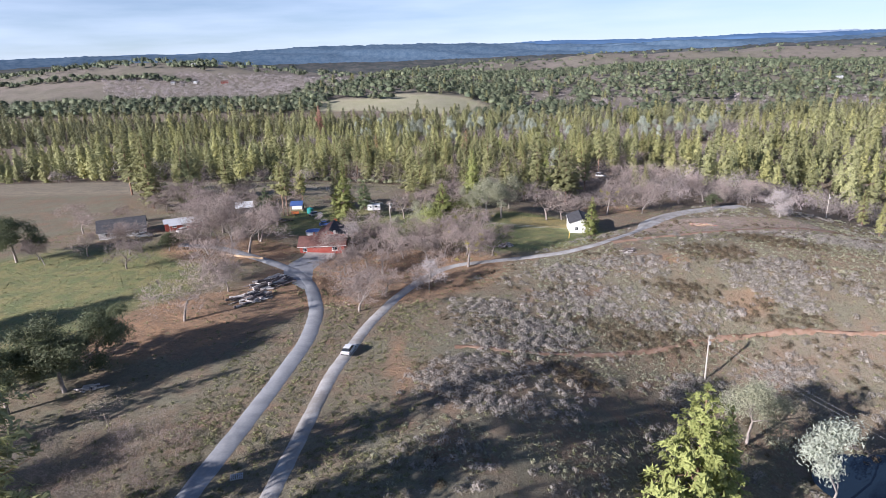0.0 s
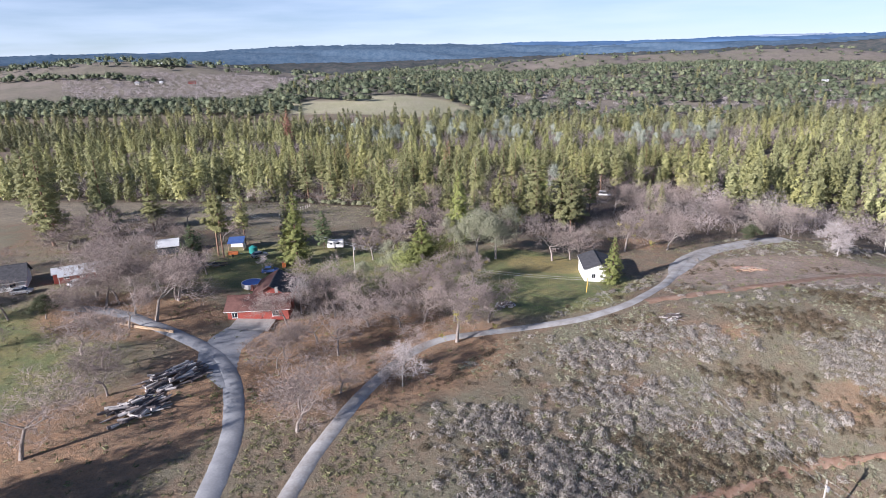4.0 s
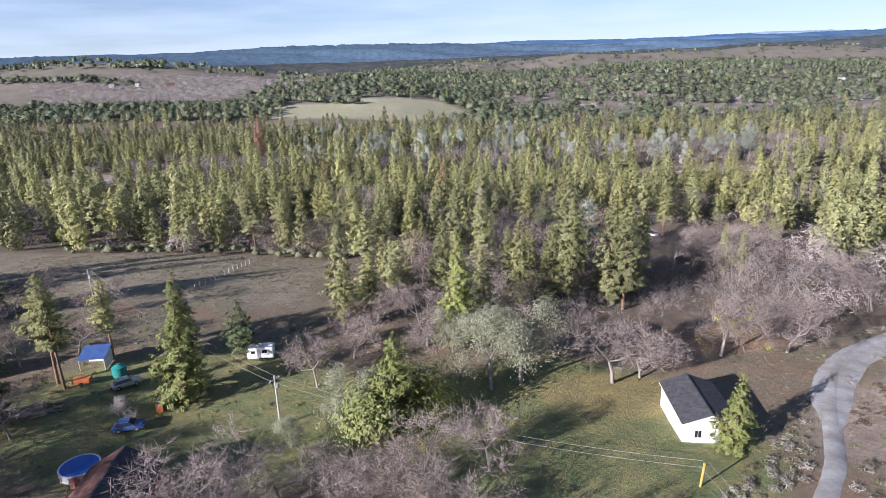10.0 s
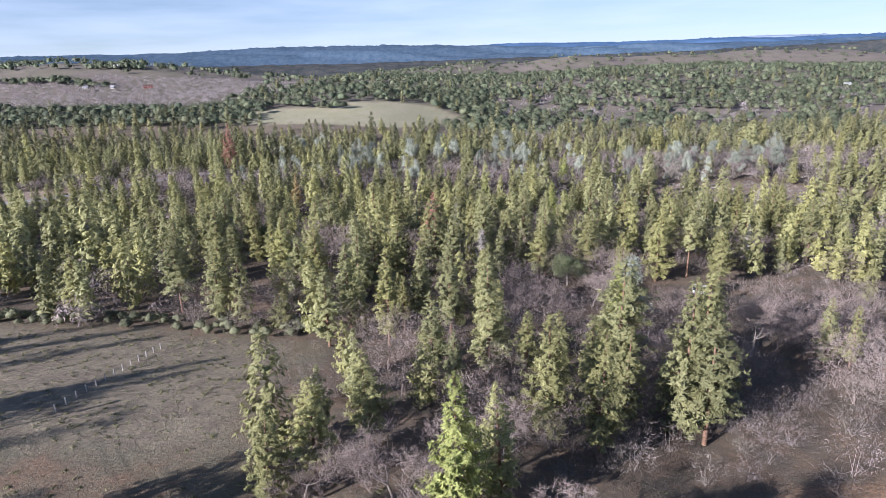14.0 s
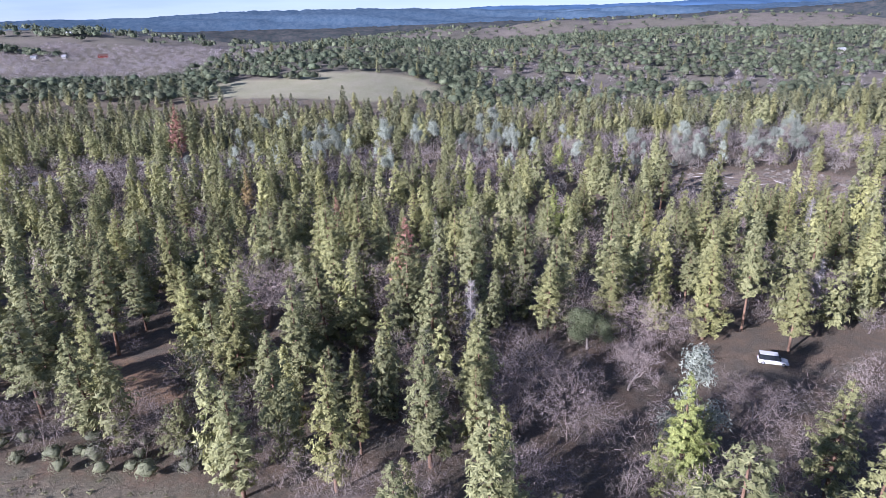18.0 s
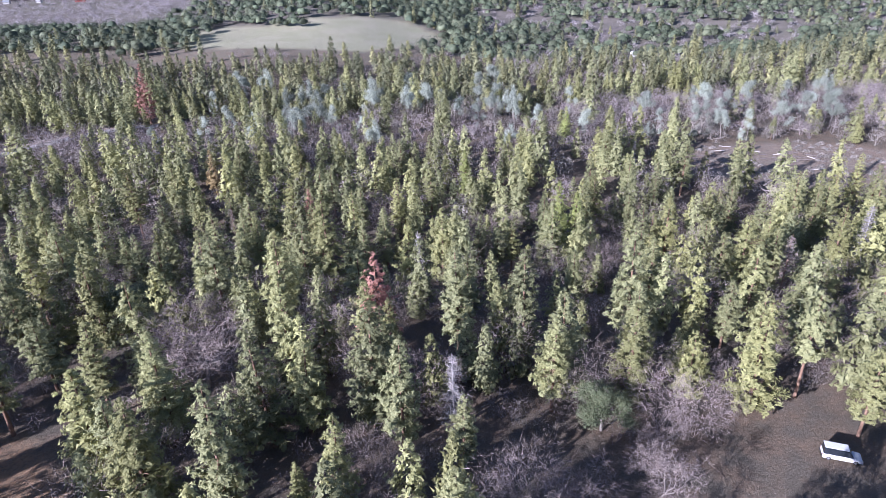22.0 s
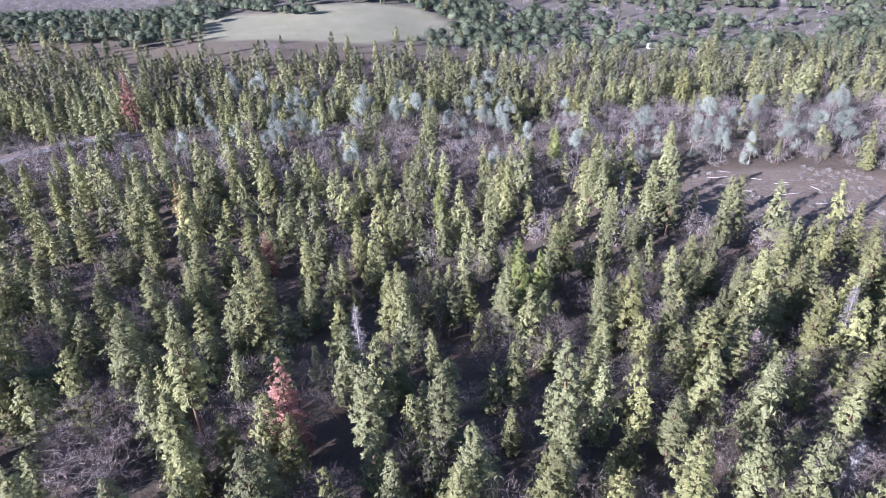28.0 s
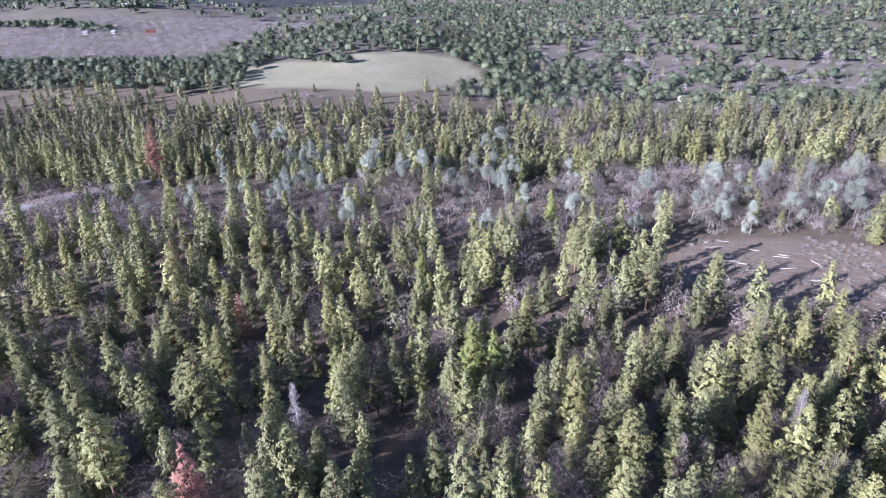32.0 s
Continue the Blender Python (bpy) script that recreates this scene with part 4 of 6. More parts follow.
fill = clear_of(scatter(3, -120, 150, 240, 440, 10.5, lambda x, y: 0.42 * near_wood(x, y) * (1 - oak_belt(x, y)) * seen_near(x, y) * ((x < 12) | (y > 322))), 5.5)
stand("pine", [(x, y, 14 + 9 * ((i * 37) % 100) / 100) for i, (x, y) in enumerate(fill)])
# the joined rest of the stand
mid_shapes = [conifer_shape(70 + i, h, r, b, 0.9, 1.0, 8, 0.95, 0.0, t * 1.25, 0.95, 6, 0.24)[0] for i, (h, r, t, b) in enumerate([(19, 3.8, 0.6, 0.12), (16, 3.6, 0.7, 0.06), (13, 3.2, 0.75, 0.04), (18, 3.2, 0.6, 0.16), (21, 3.9, 0.52, 0.2)])]

silver = scatter(19, -130, 210, 488, 600, 15.0, lambda x, y: 0.3 * oak_belt(x, y) * (bare(x, y) < 0.3))
stand("grey", [(-109, 662, 19), (-68, 603, 19), (-28, 595, 18), (-10, 610, 20), (-123, 606, 16), (-132, 680, 17), (38, 637, 20), (142, 566, 17), (150, 556, 15), (206, 572, 18), (-60, 612, 17), (30, 630, 17)])
stand("grey", [(x, y, 11 + 6 * ((i * 41) % 100) / 100) for i, (x, y) in enumerate(silver)])

# more bare oaks about the farm
stand("oak", [(-68.8, 165, 10), (-77, 169, 11), (-64, 174, 9), (-78, 181, 11), (-88, 186, 10), (-73.5, 160, 8), (-82, 174, 12), (-70, 178, 10), (-33, 150, 8), (-36, 163, 8)])
farm_oaks = clear_of(np.concatenate([scatter(16, -42, 8, 143, 186, 7.5, lambda x, y: 0.75 * (x < y * 0.62 - 98) * ((x > -36) | (y > 180)) * ((x > -34) | (y < 158)) * (np.hypot(x + 10, y - 156) > 8)), scatter(17, -118, -62, 150, 232, 10.0, lambda x, y: 0.6 * (np.hypot(x + 109, y - 178) > 11) * (np.hypot(x + 93, y - 186) > 9)), scatter(18, -20, 10, 222, 240, 7.0, lambda x, y: 0.6 + 0 * x)]), 4.5)
stand("oak", [(x, y, 6 + 3 * ((i * 29) % 100) / 100) for i, (x, y) in enumerate(farm_oaks)])

far_shapes = [conifer_shape(40 + i, h, r, b, 1.2, 1.4, 6, 1.35, 0.0, t * 1.3, 0.95, 6, 0.26)[0] for i, (h, r, t, b) in enumerate([(21, 4.0, 0.6, 0.1), (18, 3.8, 0.7, 0.06), (15, 3.5, 0.7, 0.05), (20, 3.4, 0.55, 0.12), (12, 3.2, 0.75, 0.04), (23, 4.1, 0.55, 0.12), (17, 3.1, 0.65, 0.08)])]
tiny_shapes = [conifer_shape(50 + i, h, r, 0.04, 1.7, 5.0, 5, 2.1, 0.0, t * 1.3, 1.0, 5, 0.3)[0] for i, (h, r, t) in enumerate([(19, 3.6, 0.6), (16, 3.4, 0.65), (13, 3.2, 0.7), (21, 3.4, 0.55), (10, 3.0, 0.75)])]


def clump_shape(seed, h, r, n, leaf, wide=0.36):
    """A rounded far crown: leaf clumps over a lumpy shell."""
    g = np.random.default_rng(seed)
    d = g.normal(0, 1, (n, 3))
    d /= np.linalg.norm(d, axis=1)[:, None]
    d[:, 2] = np.abs(d[:, 2]) * 1.2 - 0.25
    lump = 1 + 0.22 * np.sin(3 * d[:, 0] + seed) * np.sin(4 * d[:, 1] + 1) + g.normal(0, 0.08, n)
    c = d * np.array([r, r, h * 0.5]) * lump[:, None] + np.array([0, 0, h * 0.5])
    return sprays(c, g.normal(0, 1, (n, 3)), d + np.array([0, 0, 0.25]), leaf, g, 0.3, wide)


def bush_shape(seed, h, r, n, w, ln):
    """A leafless crown: a few stems and a haze of short twigs."""
    g = np.random.default_rng(seed)
    d = g.normal(0, 1, (n, 3))
    d /= np.linalg.norm(d, axis=1)[:, None]
    lump = 1 + 0.25 * np.sin(3 * d[:, 0] + seed) * np.sin(4 * d[:, 1] + 1)
    c = d * np.array([r, r, h * 0.42]) * (g.uniform(0.25, 1, (n, 1)) ** 0.5) * lump[:, None] + np.array([0, 0, h * 0.58])
    t = c + (d * 0.7 + g.normal(0, 0.75, (n, 3)) + np.array([0, 0, 0.1])) * ln
    m = 8
    q = c[:m] * np.array([0.7, 0.7, 0.85])
    return twig_haze(np.r_[g.normal(0, 0.3, (m, 3)) * (1, 1, 0), c], np.r_[q, t], np.r_[np.full(m, w * 1.6), np.full(n, w)], g)


woods("pine_woods", "younger pines filling the stand between the tall ones", clear_of(scatter(4, -120, 150, 240, 440, 7.0, lambda x, y: 0.42 * near_wood(x, y) * (1 - oak_belt(x, y)) * seen_near(x, y) * ((x < 12) | (y > 322))), 4.5), mid_shapes, M_PINE, 7, 0.6, 1.1)
woods("pine_woods", "dense green pine forest filling the valley", clear_of(np.concatenate([
    scatter(5, -330, 10, 285, 640, 10.4, lambda x, y: 0.85 * near_wood(x, y) * (1 - 0.86 * oak_belt(x, y)) * ~seen_near(x, y)),
    scatter(6, 10, 330, 285, 640, 10.8, lambda x, y: 0.78 * near_wood(x, y) * (1 - 0.86 * oak_belt(x, y)) * ~seen_near(x, y))]), 4.5), far_shapes, M_PINE, 8, 0.65, 1.2)
woods("pine_woods", "far pine forest on the valley floor", np.concatenate([
    scatter(9, -900, 60, 600, 960, 11.8, lambda x, y: 0.9 * ((y < 800) | (x < -300)) * (np.hypot(x + 158, y - 600) > 14) * near_wood(x, y) * (1 - oak_belt(x, y))),
    scatter(10, 60, 800, 600, 820, 12.2, lambda x, y: 0.85 * near_wood(x, y) * (1 - oak_belt(x, y)))]), tiny_shapes, M_FARPINE, 9, 0.55, 1.2)
thicket = [bush_shape(90 + i, h, r, 420, 0.02, 0.45) for i, (h, r) in enumerate([(5.0, 2.8), (7.0, 3.6), (3.6, 2.6)])]
woods("bare_thicket", "leafless grey-purple undergrowth between the pines", np.concatenate([
    scatter(11, -120, 150, 225, 440, 4.6, lambda x, y: 0.34 * near_wood(x, y) * seen_near(x, y)),
    scatter(12, -60, 110, 226, 262, 5.0, lambda x, y: 0.5 * near_wood(x, y))]), thicket, M_THICKET, 11, 0.6, 1.25, "undergrowth")
belt = [joined(clump_shape(95 + i, h, r, 210, 0.85, 0.13), bush_shape(95 + i, h, r, 170, 0.05, 0.8)) for i, (h, r) in enumerate([(8.0, 4.8), (6.5, 4.4), (9.5, 5.2)])]
crowns = [bush_shape(190 + i, h, r, 1400, 0.02, 0.55) for i, (h, r) in enumerate([(8.0, 4.2), (6.5, 3.8), (9.5, 4.6)])]
woods("bare_oak_woods", "leafless grey-purple oaks among the pines", clear_of(scatter(44, -130, 160, 246, 445, 8.0, lambda x, y: 0.62 * near_wood(x, y) * seen_near(x, y) * (fbm(x, y, 24, 14) > -0.25)), 3.5), crowns, M_TWIG, 44, 0.9, 1.45)
woods("bare_oak_woods", "belt of leafless grey-pink oaks across the valley", np.concatenate([
    scatter(13, -330, 420, 440, 650, 8.6, lambda x, y: 0.85 * oak_belt(x, y) * (bare(x, y) < 0.3) * (y > 300)),
    scatter(14, -260, 330, 290, 640, 9.5, lambda x, y: 0.6 * near_wood(x, y) * ~seen_near(x, y) * (fbm(x, y, 30, 3) > -0.2)),
    scatter(41, -300, 420, 640, 860, 12.0, lambda x, y: 0.7 * near_wood(x, y) * (fbm(x, y, 40, 6) > 0.0)),
    scatter(15, 75, 220, 236, 300, 7.0, lambda x, y: 0.9 * oak_belt(x, y))]), belt, M_THICKET, 13, 0.55, 1.3)

# ---- hills beyond the valley ----
def right_slope(x, y):
    return step(x + 0.12 * (y - 900), -30, 60) * step(y, 800, 860) * (1 - pasture(x, y)) * (1 - bare(x, y))


def left_hill(x, y):
    return step(-x, 210, 300) * step(y, 930, 1000)


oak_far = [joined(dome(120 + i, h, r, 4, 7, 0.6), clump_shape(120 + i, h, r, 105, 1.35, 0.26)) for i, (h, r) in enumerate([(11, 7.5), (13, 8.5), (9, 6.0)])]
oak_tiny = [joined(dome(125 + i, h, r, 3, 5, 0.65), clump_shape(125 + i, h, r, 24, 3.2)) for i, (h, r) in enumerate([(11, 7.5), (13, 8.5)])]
bare_far = [clump_shape(128 + i, h, r, 90, 1.0, 0.22) for i, (h, r) in enumerate([(8, 5.0), (7, 4.4)])]
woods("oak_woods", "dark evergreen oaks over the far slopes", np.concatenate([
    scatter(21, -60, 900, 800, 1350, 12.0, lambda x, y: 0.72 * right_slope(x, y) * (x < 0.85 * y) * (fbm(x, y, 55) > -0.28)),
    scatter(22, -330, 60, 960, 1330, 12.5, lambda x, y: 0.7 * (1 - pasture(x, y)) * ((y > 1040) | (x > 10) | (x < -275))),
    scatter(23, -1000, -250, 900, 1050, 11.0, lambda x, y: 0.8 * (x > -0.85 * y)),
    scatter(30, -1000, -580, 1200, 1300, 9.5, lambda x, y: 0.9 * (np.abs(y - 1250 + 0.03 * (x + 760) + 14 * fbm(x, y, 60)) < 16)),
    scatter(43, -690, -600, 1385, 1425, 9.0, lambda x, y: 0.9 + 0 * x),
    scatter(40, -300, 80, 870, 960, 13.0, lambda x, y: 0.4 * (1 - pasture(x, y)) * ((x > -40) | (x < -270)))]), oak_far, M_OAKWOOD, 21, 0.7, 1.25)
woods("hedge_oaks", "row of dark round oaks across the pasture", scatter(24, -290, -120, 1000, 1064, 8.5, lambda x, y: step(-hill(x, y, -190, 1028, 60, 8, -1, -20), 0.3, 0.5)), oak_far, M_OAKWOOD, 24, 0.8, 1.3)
woods("pine_woods", "scattered pines among the oaks of the far slope", scatter(25, -300, 1000, 820, 1500, 34.0, lambda x, y: 0.5 * (1 - pasture(x, y)) * (1 - bare(x, y)) * (np.abs(x) < 0.85 * y)), tiny_shapes, M_FARPINE, 25, 0.7, 1.15)
woods("bare_oak_woods", "leafless grey trees scattered over the far slope", scatter(26, 60, 900, 800, 1250, 16.0, lambda x, y: 0.6 * (x < 0.85 * y) * (1 - pasture(x, y))), bare_far, M_ORCHARD, 26, 0.7, 1.2)
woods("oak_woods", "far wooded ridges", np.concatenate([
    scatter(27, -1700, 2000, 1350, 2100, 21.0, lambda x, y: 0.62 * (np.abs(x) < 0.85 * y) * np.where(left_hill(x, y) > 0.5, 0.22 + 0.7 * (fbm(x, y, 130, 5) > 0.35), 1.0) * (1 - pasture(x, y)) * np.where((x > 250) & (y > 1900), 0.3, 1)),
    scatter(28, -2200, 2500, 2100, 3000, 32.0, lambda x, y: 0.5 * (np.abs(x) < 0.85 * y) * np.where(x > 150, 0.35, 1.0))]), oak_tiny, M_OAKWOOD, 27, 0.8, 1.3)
woods("orchard", "leafless purple-grey orchard on the far hill", scatter(29, -1200, -230, 1010, 1420, 9.8, lambda x, y: 0.9 * left_hill(x, y) * (x > -0.62 * y) * (y < 1320) * ((y < 1235) | (x > -640)) * (fbm(x, y, 90, 2) > -0.7) * (1 - step(-hill(x, y, -290, 1130, 45, 40, -1), 0.3, 0.5))), bare_far, M_ORCHARD, 29, 0.7, 1.1)


# ---- farthest ridges: distance haze put into their blue base colours ----
def ridge_material(name, a, b_col, scale):
    m, n, l, b = material(name, 1.0, spec=0.0)
    c = mix(n, l, noise_fac(n, l, scale, 8, 0.75), a, b_col)
    c = mix(n, l, noise_fac(n, l, scale * 6, 5, 0.7), c, mix(n, l, 0.4, c, a))
    l.new(c, b.inputs["Base Color"])
    return m


def ridge(name, label, dist, base, tops, mat, seed):
    """A long wooded ridge across the view; tops: (bearing in degrees, height in metres)."""
    ang = np.linspace(-58, 58, 900)
    top = np.interp(ang, [a for a, _ in tops], [h for _, h in tops])
    g = np.random.default_rng(seed)
    swell, crest = 9 * fbm(ang * 9, 0 * ang, 21, seed), 3 * fbm(ang * 60, 0 * ang, 19, seed + 1) + g.normal(0, 1.5, ang.size)
    rows = []
    for k in np.linspace(0, 1, 14):
        d = dist + 420 * k + 60 * fbm(ang * 3 + 40 * k, 70 * k + 0 * ang, 23, seed + 2) * math.sin(math.pi * k)
        z = base + (top + swell * k**2 + crest * k**12 - base) * np.sin(k * math.pi / 2) ** 1.1  + 20 * fbm(ang * 9, 260 * k + 0 * ang, 37, seed + 4) * math.sin(math.pi * k)
        rows.append(np.stack([d * np.sin(np.radians(ang)), d * np.cos(np.radians(ang)), z], 1))
    v, n = np.concatenate(rows), ang.size
    i = np.arange(n - 1)
    f = np.concatenate([np.stack([k * n + i, k * n + i + 1, (k + 1) * n + i + 1, (k + 1) * n + i], 1) for k in range(13)])
    return tagged(mesh_object(name, v, f, mat, True), label, "hills", kind="structure")


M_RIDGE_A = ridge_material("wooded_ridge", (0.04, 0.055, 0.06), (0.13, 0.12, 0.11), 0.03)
# blue haze mixed into these tones; the last one also carries snow
M_RIDGE_B = ridge_material("hazed_ridge", (0.055, 0.095, 0.145), (0.12, 0.165, 0.22), 0.035)
M_RIDGE_C = ridge_material("hazed_far_ridge", (0.07, 0.13, 0.24), (0.09, 0.155, 0.26), 0.012)
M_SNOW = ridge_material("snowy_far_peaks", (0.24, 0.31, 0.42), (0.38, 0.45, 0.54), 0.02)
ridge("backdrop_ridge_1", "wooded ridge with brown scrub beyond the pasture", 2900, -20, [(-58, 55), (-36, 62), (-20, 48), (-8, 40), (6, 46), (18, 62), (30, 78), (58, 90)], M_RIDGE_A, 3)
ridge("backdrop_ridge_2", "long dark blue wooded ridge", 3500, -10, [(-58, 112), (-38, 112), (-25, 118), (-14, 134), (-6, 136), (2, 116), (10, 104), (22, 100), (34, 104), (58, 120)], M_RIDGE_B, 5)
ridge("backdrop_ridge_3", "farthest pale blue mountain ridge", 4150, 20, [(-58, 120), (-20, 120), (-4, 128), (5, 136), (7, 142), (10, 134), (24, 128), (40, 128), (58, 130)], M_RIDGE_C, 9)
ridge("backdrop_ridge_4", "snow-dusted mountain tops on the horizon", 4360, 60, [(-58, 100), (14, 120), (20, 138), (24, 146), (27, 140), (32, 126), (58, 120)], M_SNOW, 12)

# ---- farm: helpers ----
def bm_part(name, bm, mat, parent, label="", m=None):
    me = bpy.data.meshes.new(name)
    bm.to_mesh(me)
    bm.free()
    me.materials.append(mat)
    ob = new(name, me)
    ob.parent = parent
    if m is not None:
        ob.matrix_basis = m
    return tagged(ob, label)


def block(sx, sy, sz, bev=0.0, at=(0, 0, 0), turn=None, taper=1.0):
    """A box with softened edges, standing on at; taper narrows its top."""
    bm = bmesh.new()
    bmesh.ops.create_cube(bm, size=1)
    for v in bm.verts:
        k = taper if v.co.z > 0 else 1.0
        v.co = Vector((v.co.x * sx * k, v.co.y * sy * k, (v.co.z + 0.5) * sz))
    if bev:
        bmesh.ops.bevel(bm, geom=list(bm.edges), offset=bev, segments=2, affect="EDGES", profile=0.6)
    if turn is not None:
        bmesh.ops.transform(bm, matrix=turn, verts=bm.verts)
    bmesh.ops.translate(bm, vec=Vector(at), verts=bm.verts)
    return bm


def drum(r, h, n=16, at=(0, 0, 0), turn=None, r2=None):
    bm = bmesh.new()
    bmesh.ops.create_cone(bm, cap_ends=True, segments=n, radius1=r, radius2=r if r2 is None else r2, depth=h)
    bmesh.ops.translate(bm, vec=(0, 0, h / 2), verts=bm.verts)
    if turn is not None:
        bmesh.ops.transform(bm, matrix=turn, verts=bm.verts)
    bmesh.ops.translate(bm, vec=Vector(at), verts=bm.verts)
    return bm


def tube_between(a, b, r):
    """A thin rod from a to b."""
    a, b = Vector(a), Vector(b)
    return drum(r, (b - a).length, 5, a, (b - a).to_track_quat("Z", "Y").to_matrix().to_4x4())


def thing(name, label, category, x, y, yaw=0.0, group="", up=0.0):
    ob = tagged(new(name), label, category, group)
    ob.matrix_basis = pose(x, y, ground_z(x, y) + up, 0, 0, yaw)
    return ob


def slab(a, b, c, d, thick):
    """A thick sheet over four corners."""
    bm = bmesh.new()
    p = [Vector(v) for v in (a, b, c, d)]
    nrm = (p[1] - p[0]).cross(p[3] - p[0]).normalized() * thick
    lo, hi = [bm.verts.new(v) for v in p], [bm.verts.new(v + nrm) for v in p]
    bm.faces.new(lo[::-1]), bm.faces.new(hi)
    for i in range(4):
        bm.faces.new((lo[i], lo[(i + 1) % 4], hi[(i + 1) % 4], hi[i]))
    return bm


def window(parent, x, y, z, w, h, face):
    """face: the wall's outward axis, 'x', '-x', 'y' or '-y'."""
    turn = {"-y": 0, "x": 90, "y": 180, "-x": 270}[face]
    m = pose(x, y, z, 0, 0, turn)
    fr = bm_part("window", block(w + 0.16, 0.1, h + 0.16, 0.02, (0, -0.03, -0.08)), M_WHITE, parent, "white window frame", m)
    bm_part("pane", block(w, 0.04, h, 0.0, (0, -0.075, 0)), M_GLASS, fr, "dark window pane")
    bm_part("glazing_bar", block(0.05, 0.03, h, 0.0, (0, -0.1, 0)), M_WHITE, fr)
    bm_part("sill", block(w + 0.24, 0.16, 0.06, 0.01, (0, -0.1, -0.14)), M_WHITE, fr)
    return fr


def gabled(parent, L, W, wall_h, roof_h, wall, roof_a, roof_b, over=0.45, at=(0, 0, 0)):
    """Walls and a pitched roof whose ridge runs along x, centred on at."""
    ox, oy, oz = at
    bm_part("wall_shell", block(L, W, wall_h, 0.03, at), wall, parent)
    for sx in (-1, 1):
        bm = bmesh.new()
        v = [bm.verts.new(Vector((ox + sx * (L / 2 - t), oy + yy, oz + zz))) for t in (0.0, 0.18) for yy, zz in ((-W / 2, wall_h - 0.02), (W / 2, wall_h - 0.02), (0, wall_h + roof_h - 0.02))]
        bm.faces.new(v[:3]), bm.faces.new(v[3:][::-1])
        for i in range(3):
            bm.faces.new((v[i], v[3 + i], v[3 + (i + 1) % 3], v[(i + 1) % 3]))
        bmesh.ops.recalc_face_normals(bm, faces=bm.faces)
        bm_part("gable", bm, wall, parent)
    e, d = L / 2 + over, W / 2 + over
    drop = roof_h / (W / 2) * over
    z0, z1 = oz + wall_h - drop, oz + wall_h + roof_h
    bm_part("roof", slab((ox - e, oy - d, z0), (ox + e, oy - d, z0), (ox + e, oy, z1), (ox - e, oy, z1), 0.16), roof_a, parent)
    bm_part("roof", slab((ox + e, oy + d, z0), (ox - e, oy + d, z0), (ox - e, oy, z1), (ox + e, oy, z1), 0.16), roof_b, parent)
    bm_part("ridge_cap", block(2 * e, 0.3, 0.08, 0.02, (ox, oy, z1 + 0.13)), roof_a, parent)
    for yy in (-d, d):
        bm_part("fascia", block(2 * e, 0.05, 0.2, 0.0, (ox, oy + yy, z0 - 0.06)), M_WHITE, parent)


# ---- white shed with a dark roof ----
shed = thing("shed", "tall white board shed with a dark grey pitched roof", "shed", 33.9, 200.2, 88, up=-0.6)
gabled(shed, 11.0, 7.4, 4.6, 1.3, M_WHITE, M_ROOFDARK, M_ROOFDARK, 0.35)
window(shed, -5.5, 1.6, 2.2, 0.9, 1.1, "-x")
for i in range(20):
    bm_part("board", block(0.05, 0.03, 4.5, 0, (-5.2 + i * 0.55, 3.71, 0.05)), M_WHITE, shed)
bm_part("door", block(0.06, 1.0, 2.05, 0.01, (-5.53, -1.4, 0.5)), M_METAL, shed, "grey plank door")
post = thing("marker_post", "yellow-painted leaning wooden post on the lawn", "post", 28.2, 183.4)
bm_part("shaft", block(0.2, 0.2, 3.6, 0.02, (0, 0, -0.2), Matrix.Rotation(radians(4), 4, "Y")), M_YELLOWPOST, post)
bm_part("cap", block(0.26, 0.26, 0.06, 0.01, (0.24, 0, 3.38)), M_YELLOWPOST, post)

# ---- red farmhouse ----
house = thing("farmhouse", "low red farmhouse with a brown-red shingle roof", "house", -43.5, 169.6, 6, up=-0.2)
gabled(house, 12.5, 7.2, 2.7, 1.7, M_REDWALL, M_ROOFRED, M_ROOFRED, 0.6)
wing = pose(1.5, 8.2, 0, 0, 0, 90)
wing_root = new("wing")
wing_root.parent, wing_root.matrix_basis = house, wing
tagged(wing_root, "rear wing, its right roof slope darker than its left")
# right slope takes the darker material, left slope the brown-red one
gabled(wing_root, 10.5, 8.0, 2.9, 2.3, M_REDWALL, M_ROOFDARK, M_ROOFRED, 0.5)
bm_part("garage_door", block(4.6, 0.08, 2.2, 0.02, (-1.5, -3.63, 0.05)), M_REDWALL, house, "red garage door")
for i in range(4):
    bm_part("door_panel", block(4.4, 0.03, 0.42, 0.01, (-1.5, -3.68, 0.12 + i * 0.53)), M_REDWALL, house)
window(house, 3.6, -3.6, 1.0, 1.3, 1.0, "-y")
window(house, -4.8, -3.6, 1.0, 1.0, 1.0, "-y")
bm_part("chimney", block(0.6, 0.6, 1.5, 0.03, (3.2, 1.2, 4.0)), M_CONCRETE, house, "pale block chimney")
bm_part("roof_vent", drum(0.14, 0.5, 10, (-2.5, 0.9, 4.0)), M_METAL, house)
apron = tagged(mesh_object("pavement", *(lambda g: (np.stack([g[0].ravel(), g[1].ravel(), ground(g[0], g[1]).ravel() + 0.33], 1), [(i * 5 + j, i * 5 + j + 1, i * 5 + j + 6, i * 5 + j + 5) for i in range(4) for j in range(4)]))(np.meshgrid(np.linspace(-47.5, -39.5, 5), np.linspace(160.5, 166.2, 5))), M_CONCRETE), "pale concrete apron before the red farmhouse", "pavement", kind="structure")

